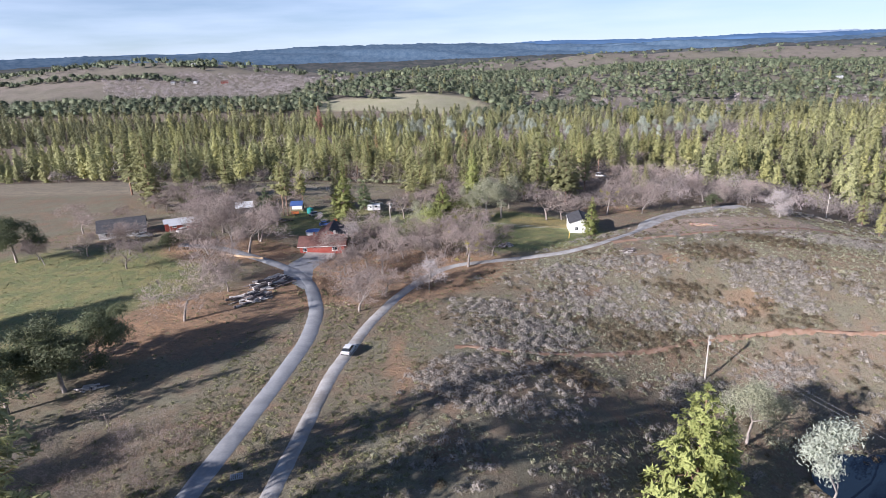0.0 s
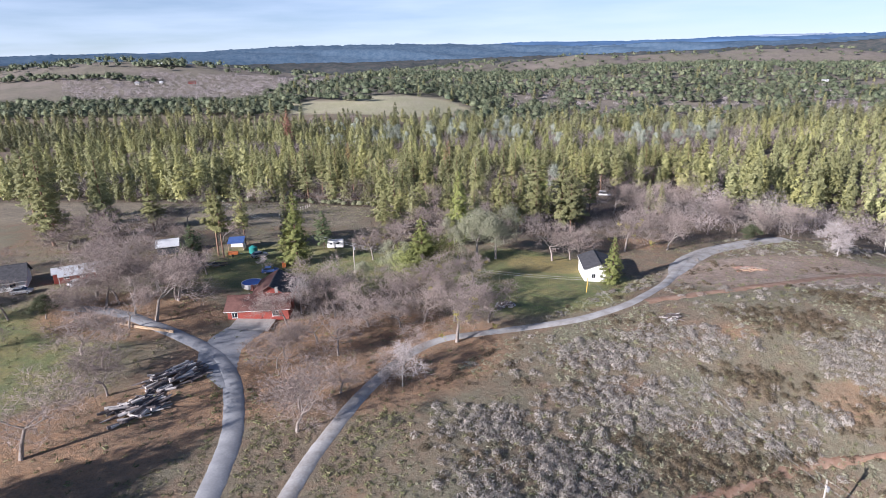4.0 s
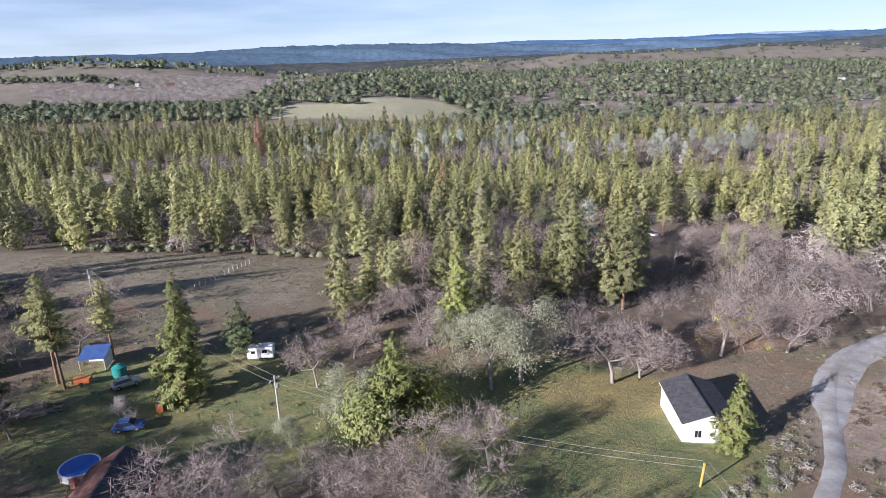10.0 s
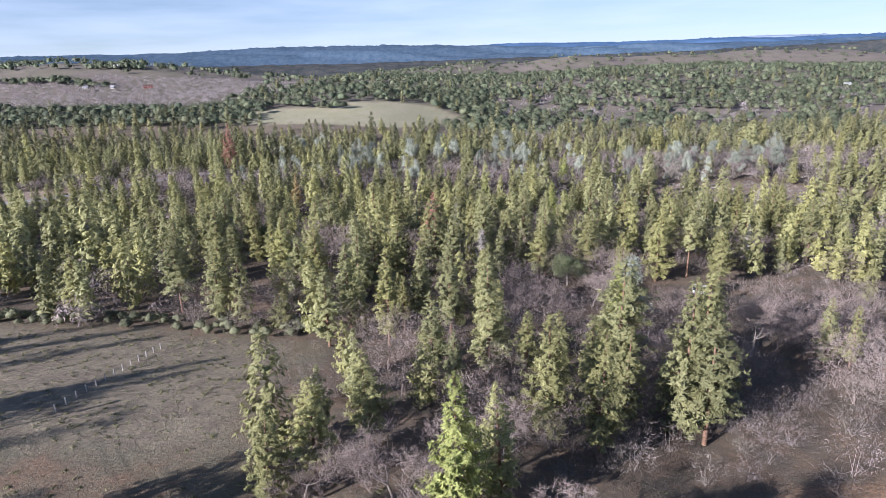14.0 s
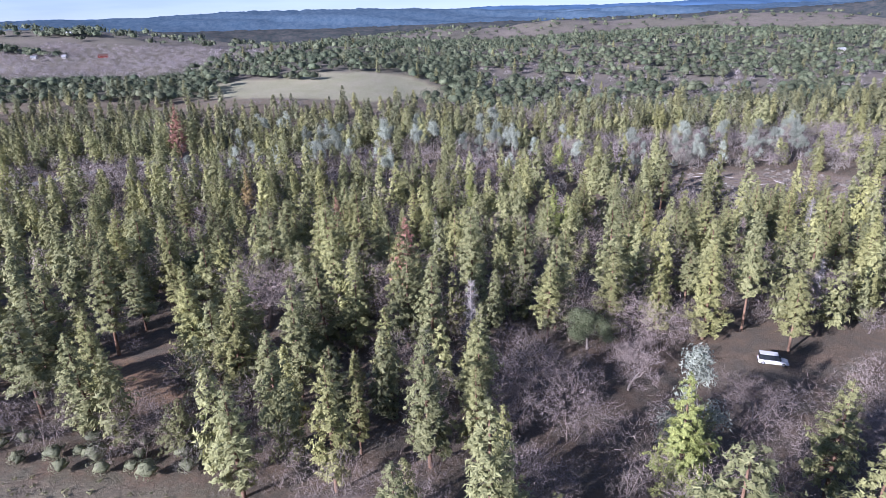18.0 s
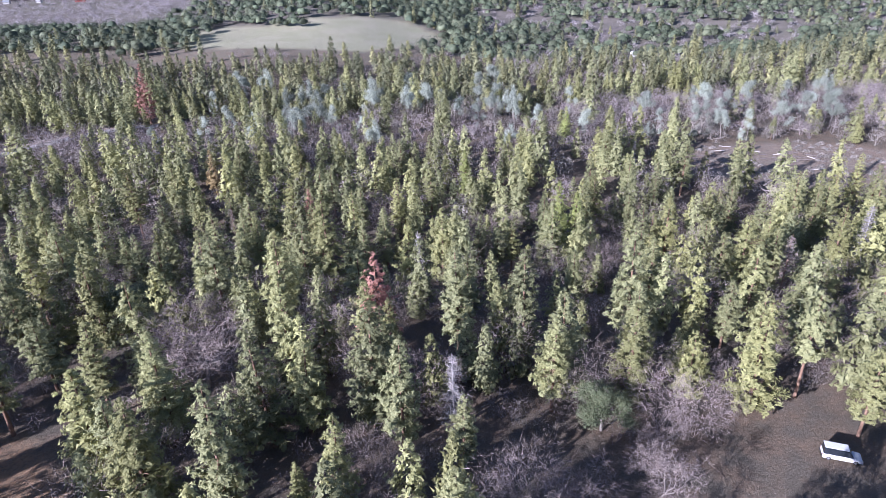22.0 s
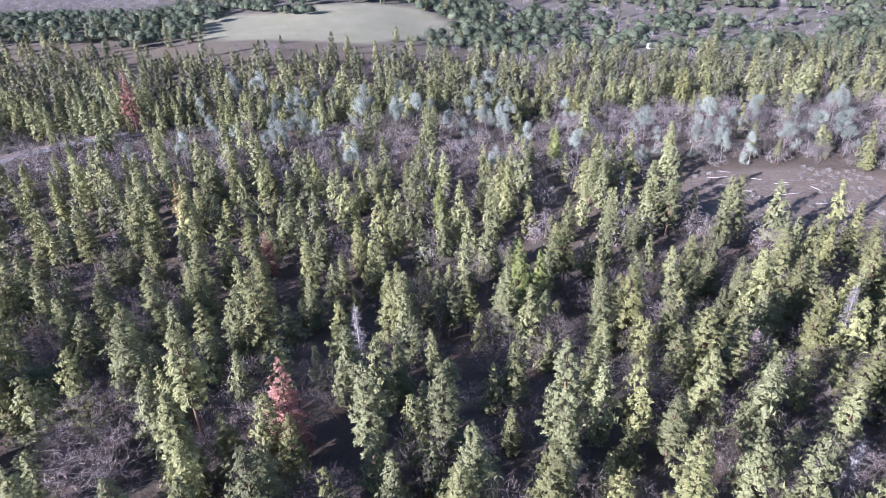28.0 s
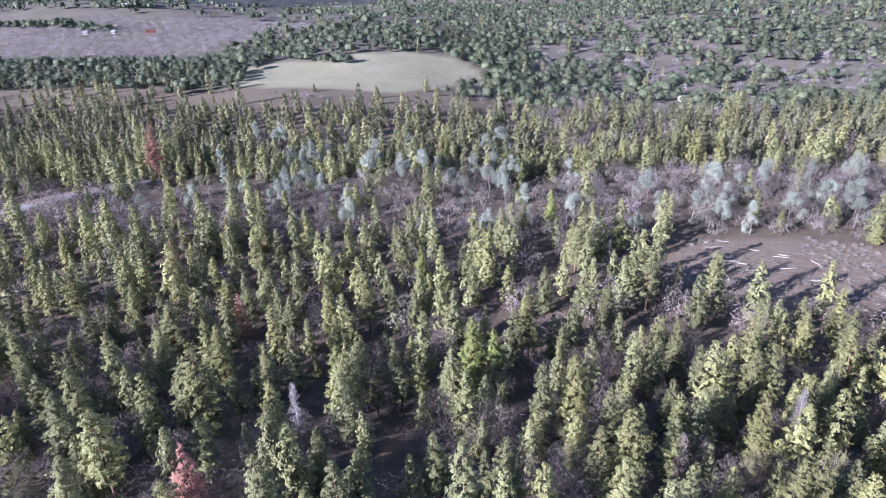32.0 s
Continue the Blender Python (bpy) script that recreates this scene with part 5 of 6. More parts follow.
# ---- other dwellings ----
cabin = thing("house", "white gabled house with a dark roof on the meadow", "house", -109.5, 180, 28, up=-0.2)
gabled(cabin, 13, 8.5, 2.6, 2.6, M_WHITE, M_ROOFDARK, M_ROOFDARK, 0.5)
for k in (-4, 0, 4):
    window(cabin, k, -4.25, 1.0, 1.1, 1.1, "-y")
mobile = thing("mobile_home", "long mobile home with a pale metal roof", "house", -93, 187, 32, up=-0.1)
gabled(mobile, 12, 4.2, 2.6, 0.7, M_REDWALL, M_TINROOF, M_TARP, 0.3)
bm_part("porch_roof", slab((-5, -4.6, 2.2), (5, -4.6, 2.2), (5, -2.0, 2.7), (-5, -2.0, 2.7), 0.08), M_TINROOF, mobile, "pale metal porch roof")
for k in (-4.8, 0, 4.8):
    bm_part("porch_post", block(0.12, 0.12, 2.2, 0, (k, -4.4, 0)), M_WHITE, mobile)
    window(mobile, k * 0.7, -2.1, 1.1, 1.0, 0.9, "-y")
barnlet = thing("outbuilding", "small dark shed with a white-edged roof", "shed", -81, 207, 20)
gabled(barnlet, 5.5, 4.2, 2.3, 1.3, M_ROOFDARK, M_TINROOF, M_ROOFDARK, 0.3)
blue_shed = thing("outbuilding", "open lean-to with a blue tarpaulin roof", "shed", -64, 212, 10)
bm_part("roof", slab((-2.2, -2, 2.1), (2.2, -2, 2.1), (2.2, 2, 3.0), (-2.2, 2, 3.0), 0.06), M_TARP, blue_shed, "blue tarpaulin roof")
bm_part("wall", block(4, 0.1, 2.6, 0.0, (0, 1.8, 0)), M_WHITE, blue_shed)
bm_part("wall", block(0.1, 3.4, 2.2, 0.0, (1.9, 0, 0)), M_WHITE, blue_shed)
for sx in (-2, 2):
    bm_part("post", block(0.12, 0.12, 2.1, 0, (sx, -1.8, 0)), M_TIMBER, blue_shed)
tank = thing("water_tank", "round teal plastic water tank by the yard", "tank", -58.4, 209)
bm_part("body", drum(1.15, 1.7, 20), M_TEAL, tank)
bm_part("top", drum(1.15, 0.4, 20, (0, 0, 1.7), None, 0.35), M_TEAL, tank)
bm_part("lid", drum(0.3, 0.1, 12, (0, 0, 2.1)), M_TEAL, tank)
trailer_box = thing("cargo_cart", "small orange flatbed trailer", "trailer", -62.8, 205.8, 12)
bm_part("bed", block(2.6, 1.5, 0.7, 0.05, (0, 0, 0.45)), M_ORANGE, trailer_box)
for sy in (-0.8, 0.8):
    bm_part("wheel", drum(0.32, 0.2, 14, (0, sy + 0.1, 0.32), Matrix.Rotation(radians(90), 4, "X")), M_TYRE, trailer_box)
bm_part("drawbar", block(1.2, 0.08, 0.08, 0, (1.8, 0, 0.5)), M_METAL, trailer_box)
camper = thing("camper_trailer", "small white boxy camper trailer by the field", "trailer", -37.3, 217.6, 8)
bm_part("body", block(4.6, 2.2, 2.1, 0.22, (0, 0, 0.45)), M_WHITE, camper)
bm_part("window", block(0.9, 0.05, 0.6, 0.02, (0.8, -1.11, 1.5)), M_GLASS, camper, "dark side window")
bm_part("window", block(0.7, 0.05, 0.5, 0.02, (-1.2, -1.11, 1.5)), M_GLASS, camper, "dark side window")
bm_part("door", block(0.65, 0.05, 1.7, 0.02, (-0.2, -1.12, 0.6)), M_METAL, camper)
for sy in (-1.0, 1.2):
    bm_part("wheel", drum(0.34, 0.2, 14, (0, sy, 0.34), Matrix.Rotation(radians(90), 4, "X")), M_TYRE, camper)
bm_part("drawbar", block(1.3, 0.1, 0.1, 0, (-2.9, 0, 0.5)), M_METAL, camper)
crate = thing("storage_box", "small orange-red wooden box on the grass", "box", -47.2, 199.4, 20)
bm_part("body", block(1.0, 0.8, 1.3, 0.03), M_ORANGE, crate)
bm_part("lid", block(1.1, 0.9, 0.08, 0.02, (0, 0, 1.3)), M_BRICKRED, crate)

# ---- pool ----
pool = thing("swimming_pool", "round above-ground pool with a white wall and blue cover", "pool", -50.6, 184.6)
bm_part("wall", drum(2.4, 1.15, 40, (0, 0, -0.1)), M_WHITE, pool)
bm_part("cover", drum(2.27, 0.06, 40, (0, 0, 1.05)), M_BLUE, pool, "sagging blue pool cover")
rim = bmesh.new()
ring = [(math.cos(a) , math.sin(a)) for a in np.linspace(0, 2 * math.pi, 41)[:-1]]
rows = [[rim.verts.new((c * r, s * r, z)) for c, s in ring] for r, z in ((2.27, 1.12), (2.5, 1.12), (2.5, 1.04), (2.27, 1.04))]
for a in range(4):
    for i in range(40):
        rim.faces.new((rows[a][i], rows[a][(i + 1) % 40], rows[(a + 1) % 4][(i + 1) % 40], rows[(a + 1) % 4][i]))
bm_part("rim", rim, M_WHITE, pool, "white top rail")
for a in range(0, 360, 30):
    bm_part("wall_post", block(0.12, 0.1, 1.1, 0.02, (0, 0, 0), None), M_WHITE, pool, "", pose(2.45 * math.cos(radians(a)), 2.45 * math.sin(radians(a)), -0.1, 0, 0, a))
bm_part("ladder", block(0.7, 0.9, 1.35, 0.05, (0.9, -2.75, 0), None, 0.6), M_BRICKRED, pool, "brown wooden pool steps")
bm_part("filter", drum(0.3, 0.9, 12, (3.1, 0.4, 0)), M_METAL, pool, "grey pump filter")


# ---- vehicles ----
def car_shape(name, label, category, x, y, yaw, paint, L=4.6, W=1.85, H=1.45, van=False):
    c = thing(name, label, category, x, y, yaw, up=0.22)
    body = bmesh.new()
    prof = [(-L / 2, 0.35), (-L / 2, 0.82), (-L / 2 + 0.25, 0.95), (L / 2 - 1.35, 0.98), (L / 2 - 0.2, 0.78), (L / 2, 0.6), (L / 2, 0.3), (-L / 2 + 0.1, 0.25)]
    sides = [[body.verts.new((a, s * (W / 2 - (0.06 if z > 0.9 else 0.0)), z)) for a, z in prof] for s in (-1, 1)]
    body.faces.new(sides[0]), body.faces.new(sides[1][::-1])
    for i in range(len(prof)):
        j = (i + 1) % len(prof)
        body.faces.new((sides[0][i], sides[1][i], sides[1][j], sides[0][j]))
    bmesh.ops.recalc_face_normals(body, faces=body.faces)
    bmesh.ops.bevel(body, geom=list(body.edges), offset=0.06, segments=2, affect="EDGES")
    bm_part("body", body, paint, c)
    x0, x1 = (-L / 2 + 0.1, L / 2 - 1.2) if van else (-L / 2 + 0.35, L / 2 - 1.15)
    cab = bmesh.new()
    lo = [(x0, 0.96), (x1, 0.96)]
    hi = [(x0 + (0.1 if van else 0.55), H), (x1 - 0.75, H)]
    q = [cab.verts.new((a, s * W / 2 * k, z)) for s in (-1, 1) for (a, z), k in ((lo[0], 0.94), (lo[1], 0.94), (hi[1], 0.76), (hi[0], 0.76))]
    for f in ((0, 1, 2, 3), (7, 6, 5, 4), (0, 4, 5, 1), (1, 5, 6, 2), (2, 6, 7, 3), (3, 7, 4, 0)):
        cab.faces.new([q[i] for i in f])
    bmesh.ops.recalc_face_normals(cab, faces=cab.faces)
    bmesh.ops.bevel(cab, geom=list(cab.edges), offset=0.05, segments=2, affect="EDGES")
    bm_part("glass_cabin", cab, M_GLASS, c, "dark tinted windows all round")
    bm_part("roof", block(hi[1][0] - hi[0][0] + 0.1, W * 0.74, 0.07, 0.03, ((hi[0][0] + hi[1][0]) / 2, 0, H - 0.02)), paint, c)
    for s in (-1, 1):
        for k in (-L / 2 + 0.85, L / 2 - 0.9):
            wl = bm_part("wheel", drum(0.33, 0.22, 18, (0, 0.11, 0), Matrix.Rotation(radians(90), 4, "X")), M_TYRE, c, "black tyre", pose(k, s * (W / 2 - 0.1), 0.31))
            bm_part("rim", drum(0.2, 0.25, 12, (0, 0.125, 0), Matrix.Rotation(radians(90), 4, "X")), M_METAL, wl, "metal wheel rim")
        bm_part("tail_light", block(0.06, 0.3, 0.14, 0.02, (-L / 2 - 0.01, s * (W / 2 - 0.25), 0.7)), M_BRICKRED, c, "red tail light")
        bm_part("headlight", block(0.08, 0.34, 0.14, 0.02, (L / 2 - 0.04, s * (W / 2 - 0.3), 0.58)), M_METAL, c, "clear headlight")
        bm_part("mirror", block(0.14, 0.2, 0.13, 0.03, (x1 - 0.15, s * (W / 2 + 0.08), 0.98)), paint, c)
    bm_part("bumper", block(0.12, W * 0.9, 0.2, 0.04, (-L / 2 - 0.02, 0, 0.36)), M_TYRE, c, "dark rear bumper")
    return c


car_shape("car", "white car with dark windows standing on the gravel track", "car", -23.1, 107.9, 82, M_CARWHITE, 4.3, 1.75, 1.42)
car_shape("van", "old white van parked in the forest clearing", "van", 61.6, 316.2, -20, M_CARWHITE, 5.2, 1.95, 2.0, True)
car_shape("car", "grey car parked in the shade of the yard", "car", -55.5, 205.6, 40, M_METAL, 4.4)
# car model put in place of a small dark box
car_shape("car", "dark blue car shape standing for a small dark box", "car", -49.2, 194.2, 15, M_TARP, 4.2)
car_shape("car", "pale car parked before the mobile home", "car", -100.5, 176, 20, M_METAL, 4.4)
car_shape("car", "white car parked before the mobile home", "car", -90.5, 181, 60, M_CARWHITE, 4.4)


# ---- poles and cables ----
def power_pole(x, y, h, top_z=None):
    p = thing("utility_pole", "weathered wooden utility pole with a crossarm", "utility pole", x, y, group="utility poles")
    bm_part("shaft", drum(0.17, h, 10, (0, 0, -0.3), None, 0.11), M_POLE, p)
    bm_part("crossarm", block(2.0, 0.12, 0.14, 0.01, (0, 0, h - 1.0)), M_POLE, p, "", pose(0, 0, 0, 0, 0, 60))
    for k in (-0.8, 0.8):
        bm_part("insulator", drum(0.05, 0.16, 8, (k, 0, h - 0.86)), M_WHITE, p, "white insulator", pose(0, 0, 0, 0, 0, 60))
    bm_part("transformer", drum(0.22, 0.7, 12, (0.3, 0, h - 2.2)), M_METAL, p, "grey transformer can")
    return Vector((x, y, ground_z(x, y) + h - 0.9))


P_YARD, P_POND = power_pole(-28.2, 197, 8.6), power_pole(48.4, 120, 10.2)
P_BACK, P_EAST = power_pole(-78, 236, 9.0), power_pole(132, 238, 9.5)
P_SHED, P_OFF = Vector((28.4, 183.4, ground_z(28.4, 183.4) + 3.3)), Vector((95, 40, 0))


def cable(a, b, sag, off):
    cu = bpy.data.curves.new("power_line", "CURVE")
    cu.dimensions, cu.bevel_depth, cu.bevel_resolution = "3D", 0.022, 0
    sp = cu.splines.new("POLY")
    sp.points.add(24)
    side = Vector((b - a).to_2d().orthogonal().normalized().to_3d()) * off
    for i in range(25):
        t = i / 24
        p = a.lerp(b, t) + side - Vector((0, 0, sag * 4 * t * (1 - t)))
        sp.points[i].co = (*p, 1)
    cu.materials.append(M_WIRE)
    tagged(new("power_line", cu), "thin sagging power cable between poles", "cable", "power lines")


for a, b, sag in ((P_BACK, P_YARD, 1.4), (P_YARD, P_SHED, 1.8), (P_POND, P_OFF, 1.6), (P_SHED, P_POND, 1.5)):
    for off in (-0.7, 0.7):
        cable(a, b, sag, off)

# ---- log heaps, timber and junk ----
def heap(name, label, category, x, y, yaw, n, lx, ly, h, lens, rad, mats, seed, piece):
    """A jumbled heap of round pieces, each its own part; the pieces share six meshes a material."""
    g = np.random.default_rng(seed)
    root = thing(name, label, category, x, y, yaw)
    shapes = []
    for m_ in mats:
        for _ in range(4):
            bm = drum(g.uniform(*rad), 1.0, 8, (0, 0, 0), None, g.uniform(*rad) * 0.85)
            bmesh.ops.translate(bm, vec=(0, 0, -0.5), verts=bm.verts)
            me = bpy.data.meshes.new(piece)
            bm.to_mesh(me)
            bm.free()
            me.materials.append(m_)
            shapes.append(me)
    for i in range(n):
        ob = new(piece, shapes[int(g.integers(len(shapes)))])
        ob.parent = root
        u, v = g.uniform(-1, 1), g.uniform(-1, 1)
        wx, wy = u * lx / 2, v * ly / 2
        top = h * max(0.0, 1 - u * u) * max(0.0, 1 - v * v)
        c, s = math.cos(radians(yaw)), math.sin(radians(yaw))
        dz = ground_z(x + wx * c - wy * s, y + wx * s + wy * c) - ground_z(x, y)
        ob.matrix_basis = pose(wx, wy, dz + 0.12 + top * g.random(), 90 + g.normal(0, 7), 0, 90 + g.normal(0, 22)) @ Matrix.Diagonal((1, 1, g.uniform(*lens), 1))
    return root


heap("log_pile", "long heap of dark and pale cut logs beside the drive", "log pile", -51.2, 131.5, 50, 85, 7.5, 5.0, 1.6, (2.0, 4.6), (0.13, 0.3), (M_LOG, M_LOG, M_LOGPALE), 5, "log")
heap("log_pile", "jumbled heap of bleached logs beside the drive", "log pile", -49.5, 141.0, 55, 80, 8.5, 5.5, 1.8, (2.0, 4.8), (0.13, 0.3), (M_LOG, M_LOGPALE, M_LOG), 6, "log")
heap("brush_pile", "heap of grey stumps and branches on the meadow", "brush pile", 41.7, 164.3, 10, 40, 3.2, 2.4, 0.9, (0.7, 2.0), (0.05, 0.16), (M_LOG, M_LOGPALE), 7, "branch")
heap("scrap_pile", "flat pile of reddish scrap boards on bare soil", "scrap pile", 74, 202, 0, 60, 7.0, 5.0, 0.5, (0.8, 2.6), (0.05, 0.12), (M_DIRT, M_BRICKRED, M_OAKBARK, M_TIMBER), 8, "board")
heap("scrap_pile", "heap of dark tyres and scrap under a tarpaulin", "scrap pile", 9.0, 174.6, 0, 46, 3.6, 3.0, 1.2, (0.4, 1.6), (0.08, 0.3), (M_LOG, M_LOGPALE, M_METAL), 9, "scrap")
heap("timber_pile", "stacked sawn timber under the pines", "timber pile", -66.5, 196.5, 20, 60, 9.0, 4.0, 0.8, (1.0, 3.6), (0.06, 0.16), (M_TIMBER, M_LOGPALE, M_LOG), 10, "timber")
heap("log_pile", "few dark logs lying under the live oaks", "log pile", -65.2, 92.8, 30, 16, 3.6, 1.6, 0.6, (1.2, 2.6), (0.12, 0.25), (M_LOG, M_LOGPALE), 11, "log")
heap("fallen_trees", "bleached fallen trunks on the bare slope", "fallen trees", 140, 496, -25, 30, 46, 24, 0.3, (3.0, 9.0), (0.10, 0.2), (M_LOGPALE, M_LOG, M_LOG), 12, "trunk")
fence = thing("log_edging", "low row of peeled logs edging the yard", "fence", -63.8, 158.8, -17)
for i in range(7):
    for j in range(2):
        bm_part("log", drum(0.16, 2.1, 8, (-1.05, 0, 0.15 + 0.3 * j), Matrix.Rotation(radians(90), 4, "Y")), M_TIMBER, fence, "", pose(-6.3 + 2.1 * i, 0, 0.02 * i, 0, 0, 2 * math.sin(i * 2.3)))
pallet = thing("pallet", "pale wooden pallet lying between the roads", "pallet", -30.8, 71.4, 20)
for i in range(7):
    bm_part("slat", block(0.14, 1.3, 0.03, 0, (-0.75 + 0.25 * i, 0, 0.14)), M_METAL, pallet)
for k in (-0.55, 0, 0.55):
    bm_part("bearer", block(1.7, 0.1, 0.13, 0, (0, k, 0.0)), M_METAL, pallet)

field_fence = thing("wire_fence", "row of pale fence posts with wire across the mown field", "fence", -63.1, 250.5)
for i in range(13):
    fx, fy = 3.60 * i / 12, 26.70 * i / 12
    dz = ground_z(-63.1 + fx, 250.5 + fy) - ground_z(-63.1, 250.5)
    bm_part("post", drum(0.09, 1.35, 8, (fx, fy, dz - 0.1)), M_LOGPALE, field_fence, "pale fence post")
    if i:
        for hgt in (0.5, 1.05):
            bm_part("wire", tube_between((ox, oy, oz + hgt), (fx, fy, dz + hgt), 0.012), M_WIRE, field_fence, "thin fence wire")
    ox, oy, oz = fx, fy, dz

# ---- far houses ----
for x, y, L, yaw, wall, roof, label in ((222, 935, 11, 10, M_WHITE, M_TINROOF, "far pale shed beside a dark cypress"), (-505, 1212, 13, 20, M_REDWALL, M_ROOFRED, "far red barn in the orchard"), (-600, 1195, 8, 5, M_CONCRETE, M_METAL, "far grey farmhouse in the orchard"), (-560, 1205, 7, -10, M_CONCRETE, M_METAL, "far grey farmhouse in the orchard"), (60, 965, 12, 0, M_TARP, M_ROOFDARK, "far house among the oaks"), (690, 1290, 11, 0, M_WHITE, M_TINROOF, "far pale house on the wooded slope"), (330, 880, 10, 15, M_WHITE, M_TINROOF, "far pale house on the wooded slope"), (-640, 1378, 9, 0, M_WHITE, M_TINROOF, "far white house on the hilltop")):
    h = thing("far_house", label, "house", x, y, yaw, up=4 if y > 1100 else 0)
    gabled(h, L, L * 0.6, 3.2, 2.0, wall, roof, roof, 0.5)
    for k in (-0.3, 0.0, 0.3):
        window(h, k * L, -L * 0.3, 1.2, 1.2, 1.2, "-y")

# ---- pond ----
ang = np.linspace(0, 2 * math.pi, 49)[:-1]
pr = 1 + 0.12 * np.sin(3 * ang + 1) + 0.07 * np.sin(7 * ang)
px_, py_ = 74 + 14 * pr * np.cos(ang), 92 + 17 * pr * np.sin(ang)
pond = mesh_object("water", np.r_[np.c_[px_, py_, np.full(48, -13.4)], [[74, 92, -13.4]]], [(i, (i + 1) % 48, 48) for i in range(48)], M_WATER)
tagged(pond, "still dark blue pond below the meadow", "pond", kind="structure")

# ---- brush and grass ----
def on_road(x, y):
    d = np.full(np.shape(x), 1e9)
    for road, w in ((ROAD_A, 3.0), (ROAD_B, 2.3)):
        p = np.array(road, float)
        for a, b in zip(p[:-1], p[1:]):
            t = np.clip(((x - a[0]) * (b - a)[0] + (y - a[1]) * (b - a)[1]) / ((b - a) @ (b - a)), 0, 1)
            d = np.minimum(d, np.hypot(x - a[0] - t * (b - a)[0], y - a[1] - t * (b - a)[1]) - w)
    return d < 0


def beside_road(x, y):
    """The rough verges of the drive."""
    p = np.array(ROAD_A, float)
    d = np.abs(x - np.interp(y, p[:6, 1], p[:6, 0]))
    return (d > 2.3) & (d < 3.8)


def knoll(x, y):
    return step(x - 0.12 * (y - 100), -14, -4) * (y > 40) * (y < 236) * (y < 150 + (x - 0) * 1.05) * ~on_road(x, y)


def tuft_shape(seed, n, r, h, leaf, wide=0.16):
    g = np.random.default_rng(seed)
    d = g.normal(0, 1, (n, 3))
    d /= np.linalg.norm(d, axis=1)[:, None]
    d[:, 2] = np.abs(d[:, 2])
    c = d * np.array([r, r, h]) * g.uniform(0.6, 1.0, (n, 1))
    return sprays(c, np.c_[d[:, :2], np.ones(n)], d + np.array([0, 0, 0.3]), leaf, g, 0.4, wide)


mound = [tuft_shape(145 + i, 95, 0.95, 0.75, 0.34, 0.17) for i in range(5)]


def spots(rows):
    """Patches over the plan from rows of (x, y, half length, half width, turn)."""
    return lambda x, y: np.max([step(-hill(x, y, a, b, r, s, -1, t), 0.2, 0.65) for a, b, r, s, t in rows], axis=0)


pale_brush = spots([(9, 124, 15, 13, 0), (32, 140, 18, 7, 4), (5, 100, 17, 10, 10), (72, 147, 14, 5, -38), (84, 150, 16, 5, -25), (46, 116, 9, 5, 20), (96, 172, 18, 6, -20), (50, 137, 13, 5, 10), (42, 157, 13, 5, -12), (60, 121, 13, 5, 15), (24, 152, 9, 5, 0)])
brown_brush = spots([(64, 161, 14, 4.5, -25), (82, 168, 13, 4.5, -28), (51, 146, 9, 4, -12), (40, 129, 16, 5, 18), (20, 109, 8, 4, 10), (70, 138, 12, 4, -10), (30, 131, 7, 3, 5)])
grass = [tuft_shape(150 + i, 18, 0.5, 0.42, 0.38) for i in range(4)]
patches = lambda x, y: fbm(x, y, 14, 4) + 0.45 * fbm(x, y, 5, 8)
woods("grey_brush", "pale purple-grey dry brush over the knoll", scatter(31, -14, 150, 62, 236, 0.95, lambda x, y: knoll(x, y) * (pale_brush(x, y) * (0.95 - 0.6 * (patches(x, y) < -0.3)) + (0.02 + 0.12 * (patches(x, y) > 0.3)) * (bare(x, y) < 0.5))), mound, M_BRUSH, 31, 0.6, 1.35, "brush")
woods("dark_brush", "low dark brown brush in strips over the knoll", scatter(32, -14, 150, 62, 236, 1.25, lambda x, y: knoll(x, y) * (0.95 * brown_brush(x, y) * (1 - 0.7 * pale_brush(x, y)) + 0.16 * (fbm(x, y * 2.2, 15, 11) > 0.2))), mound, M_BRUSH_DARK, 32, 0.6, 1.3, "brush")
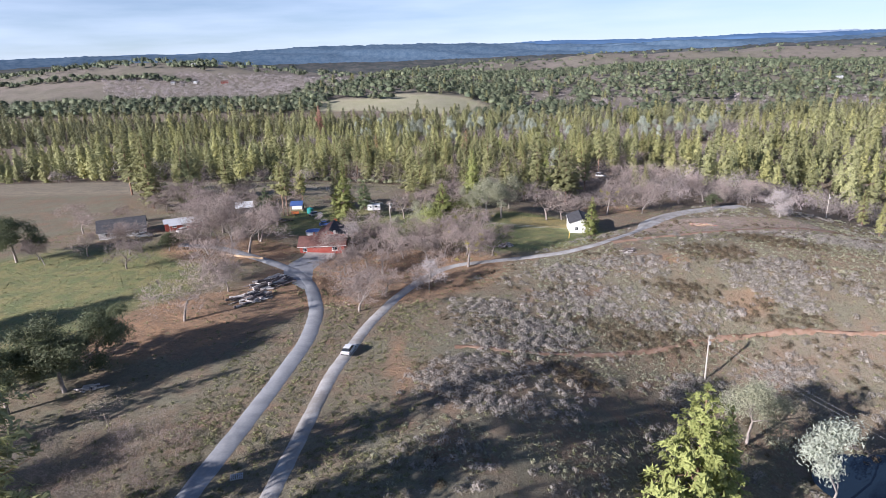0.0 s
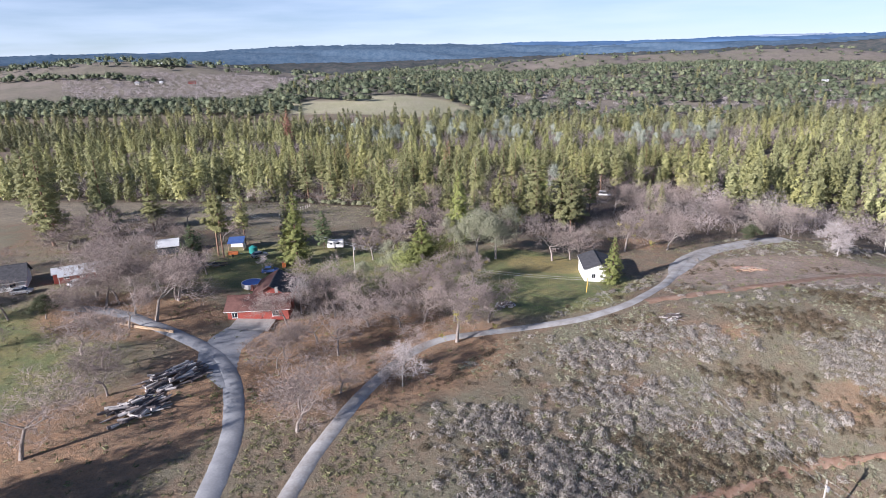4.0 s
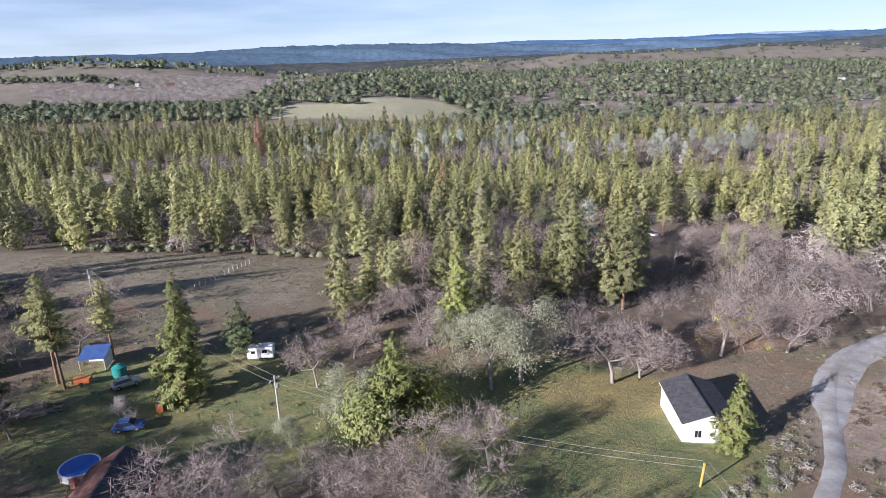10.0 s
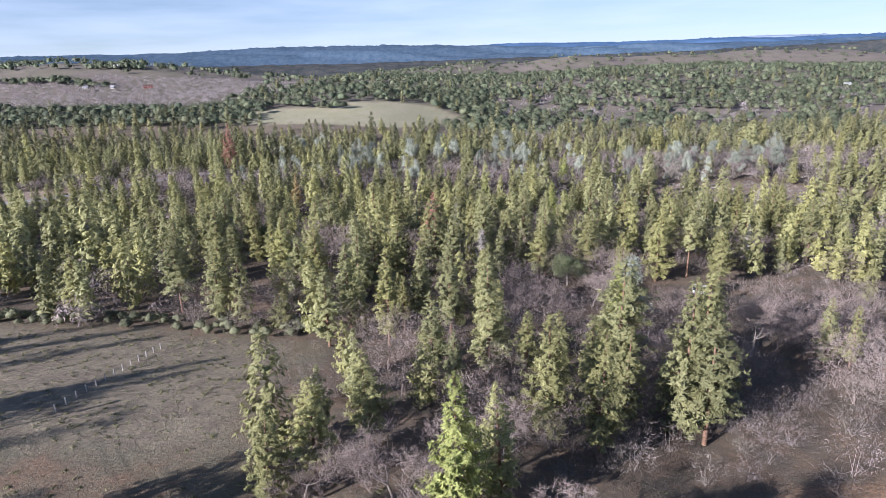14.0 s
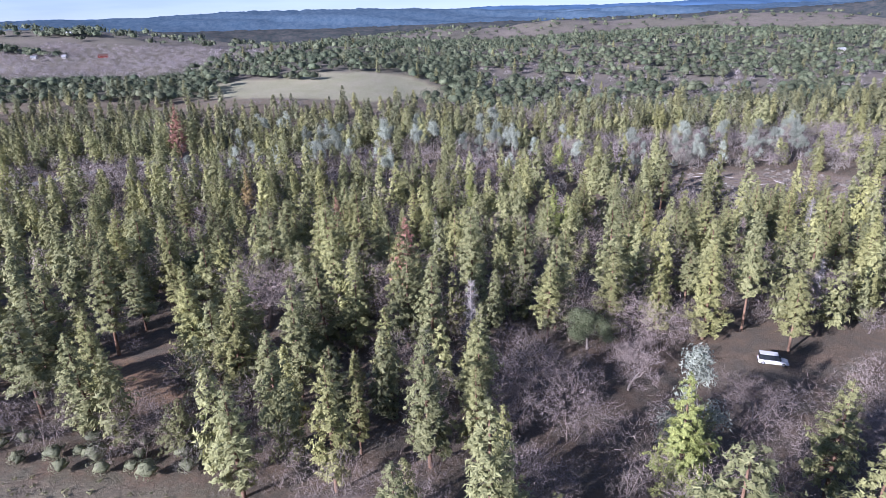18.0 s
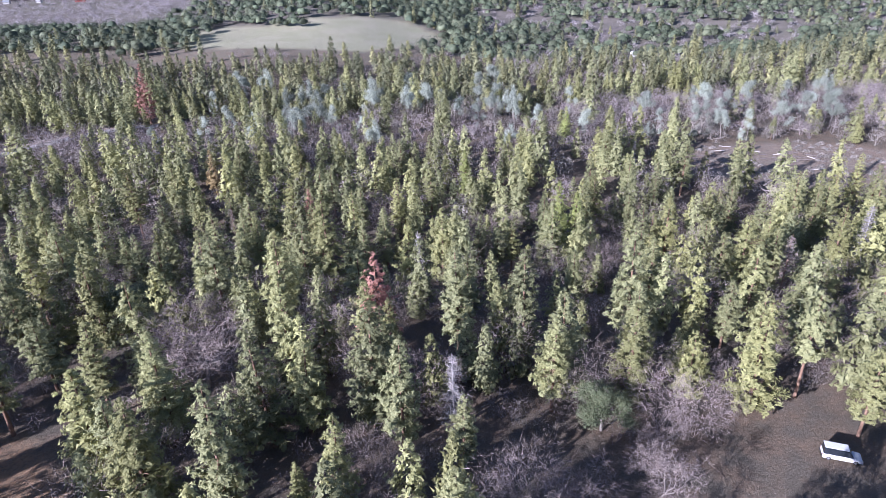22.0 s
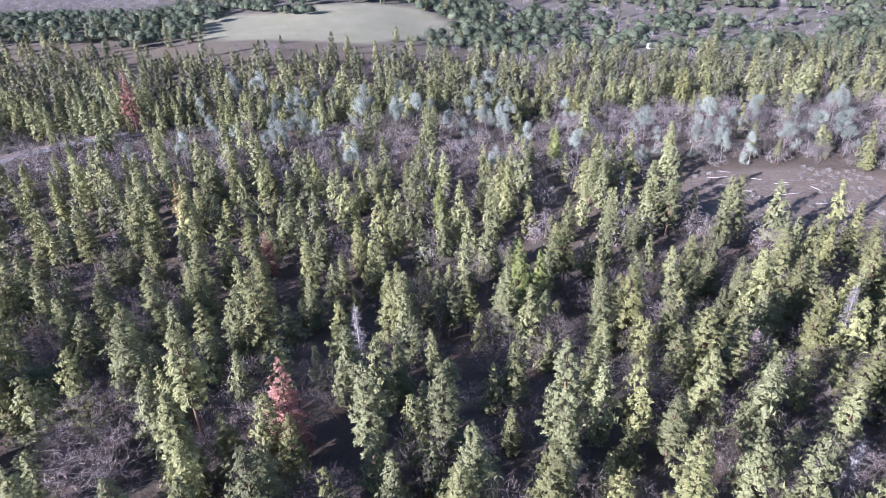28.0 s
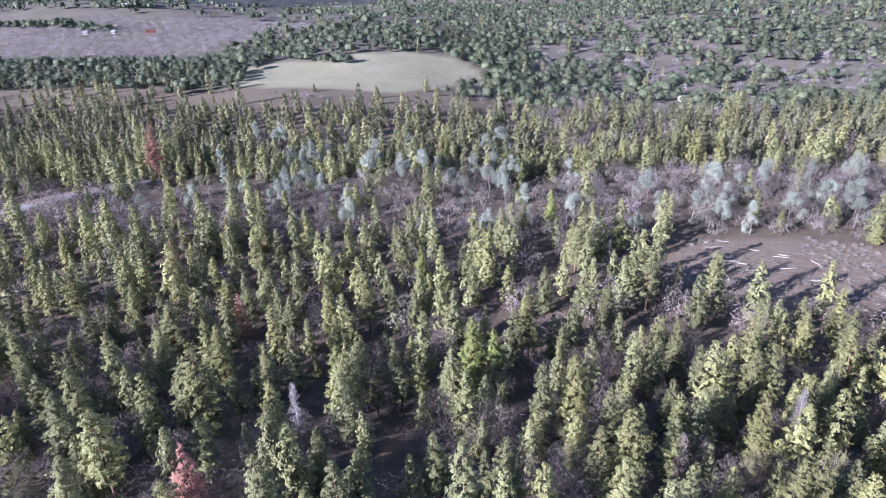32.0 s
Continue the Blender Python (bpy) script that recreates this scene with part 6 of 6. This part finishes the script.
woods("pale_grass", "pale green-grey grass clumps over the knoll", scatter(39, -14, 150, 62, 236, 0.9, lambda x, y: 0.75 * knoll(x, y) * (fbm(x, y, 11, 21) > -0.05) * (bare(x, y) < 0.35)), grass, M_PALEGRASS, 39, 0.7, 1.5, "grass")
woods("grass_tufts", "rough green-brown grass tufts over the meadow", np.concatenate([
    scatter(33, -130, 150, 55, 236, 2.0, lambda x, y: 0.75 * ~on_road(x, y) * (lawn(x, y) < 0.9) * (np.abs(x) < 40 + y * 0.7)),
    scatter(34, -45, -8, 62, 140, 0.9, lambda x, y: 0.8 * ~on_road(x, y) * (litter(x, y) < 0.5)),
    scatter(42, -46, -18, 62, 140, 0.8, lambda x, y: 0.9 * beside_road(x, y)),
    scatter(35, -125, -36, 238, 290, 1.5, lambda x, y: 0.7 * in_field(x, y))]), grass, M_GRASS, 33, 0.6, 1.4, "grass")
woods("field_shrubs", "row of low grey-green shrubs along the field", scatter(36, -125, -30, 276, 302, 3.4, lambda x, y: 0.8 * (np.abs(y + 0.12 * x - 285) < 5)), [joined(dome(160, 2.4, 1.6, 5, 7, 0.75), clump_shape(160, 2.4, 1.6, 150, 0.36, 0.2))], M_SHRUB, 36, 0.6, 1.3, "shrubs")
woods("meadow_shrubs", "leafless pinkish shrubs along the meadow", np.concatenate([
    scatter(37, -72, -40, 62, 82, 3.0, lambda x, y: 0.8 + 0 * x),
    scatter(38, -36, 6, 146, 182, 4.6, lambda x, y: 0.55 * ~on_road(x, y) * (x < y * 0.6 - 96))]), thicket, M_TWIG, 37, 0.4, 0.9, "shrubs")
ribbon("dirt_track", [(-3, 111), (12, 113), (30, 121), (51, 131), (72, 134), (90, 133), (130, 140)], 1.3, M_DIRT, 0.02, 0.02, "faint red dirt track across the knoll", 0.6)
ribbon("dirt_track", [(39, 174), (49, 176), (61, 178.5), (75, 184), (87, 191), (104, 199), (124, 204)], 3.2, M_DIRT, 0.02, 0.02, "faint red dirt track across the knoll", 0.6)
woods("clearing_brush", "grey dry brush over the felled clearing", scatter(45, 88, 225, 446, 528, 2.6, lambda x, y: 0.5 * (bare(x, y) > 0.3) * (fbm(x, y, 13, 7) > -0.1)), mound, M_BRUSH, 45, 0.7, 2.0, "brush")
remove_patterns()
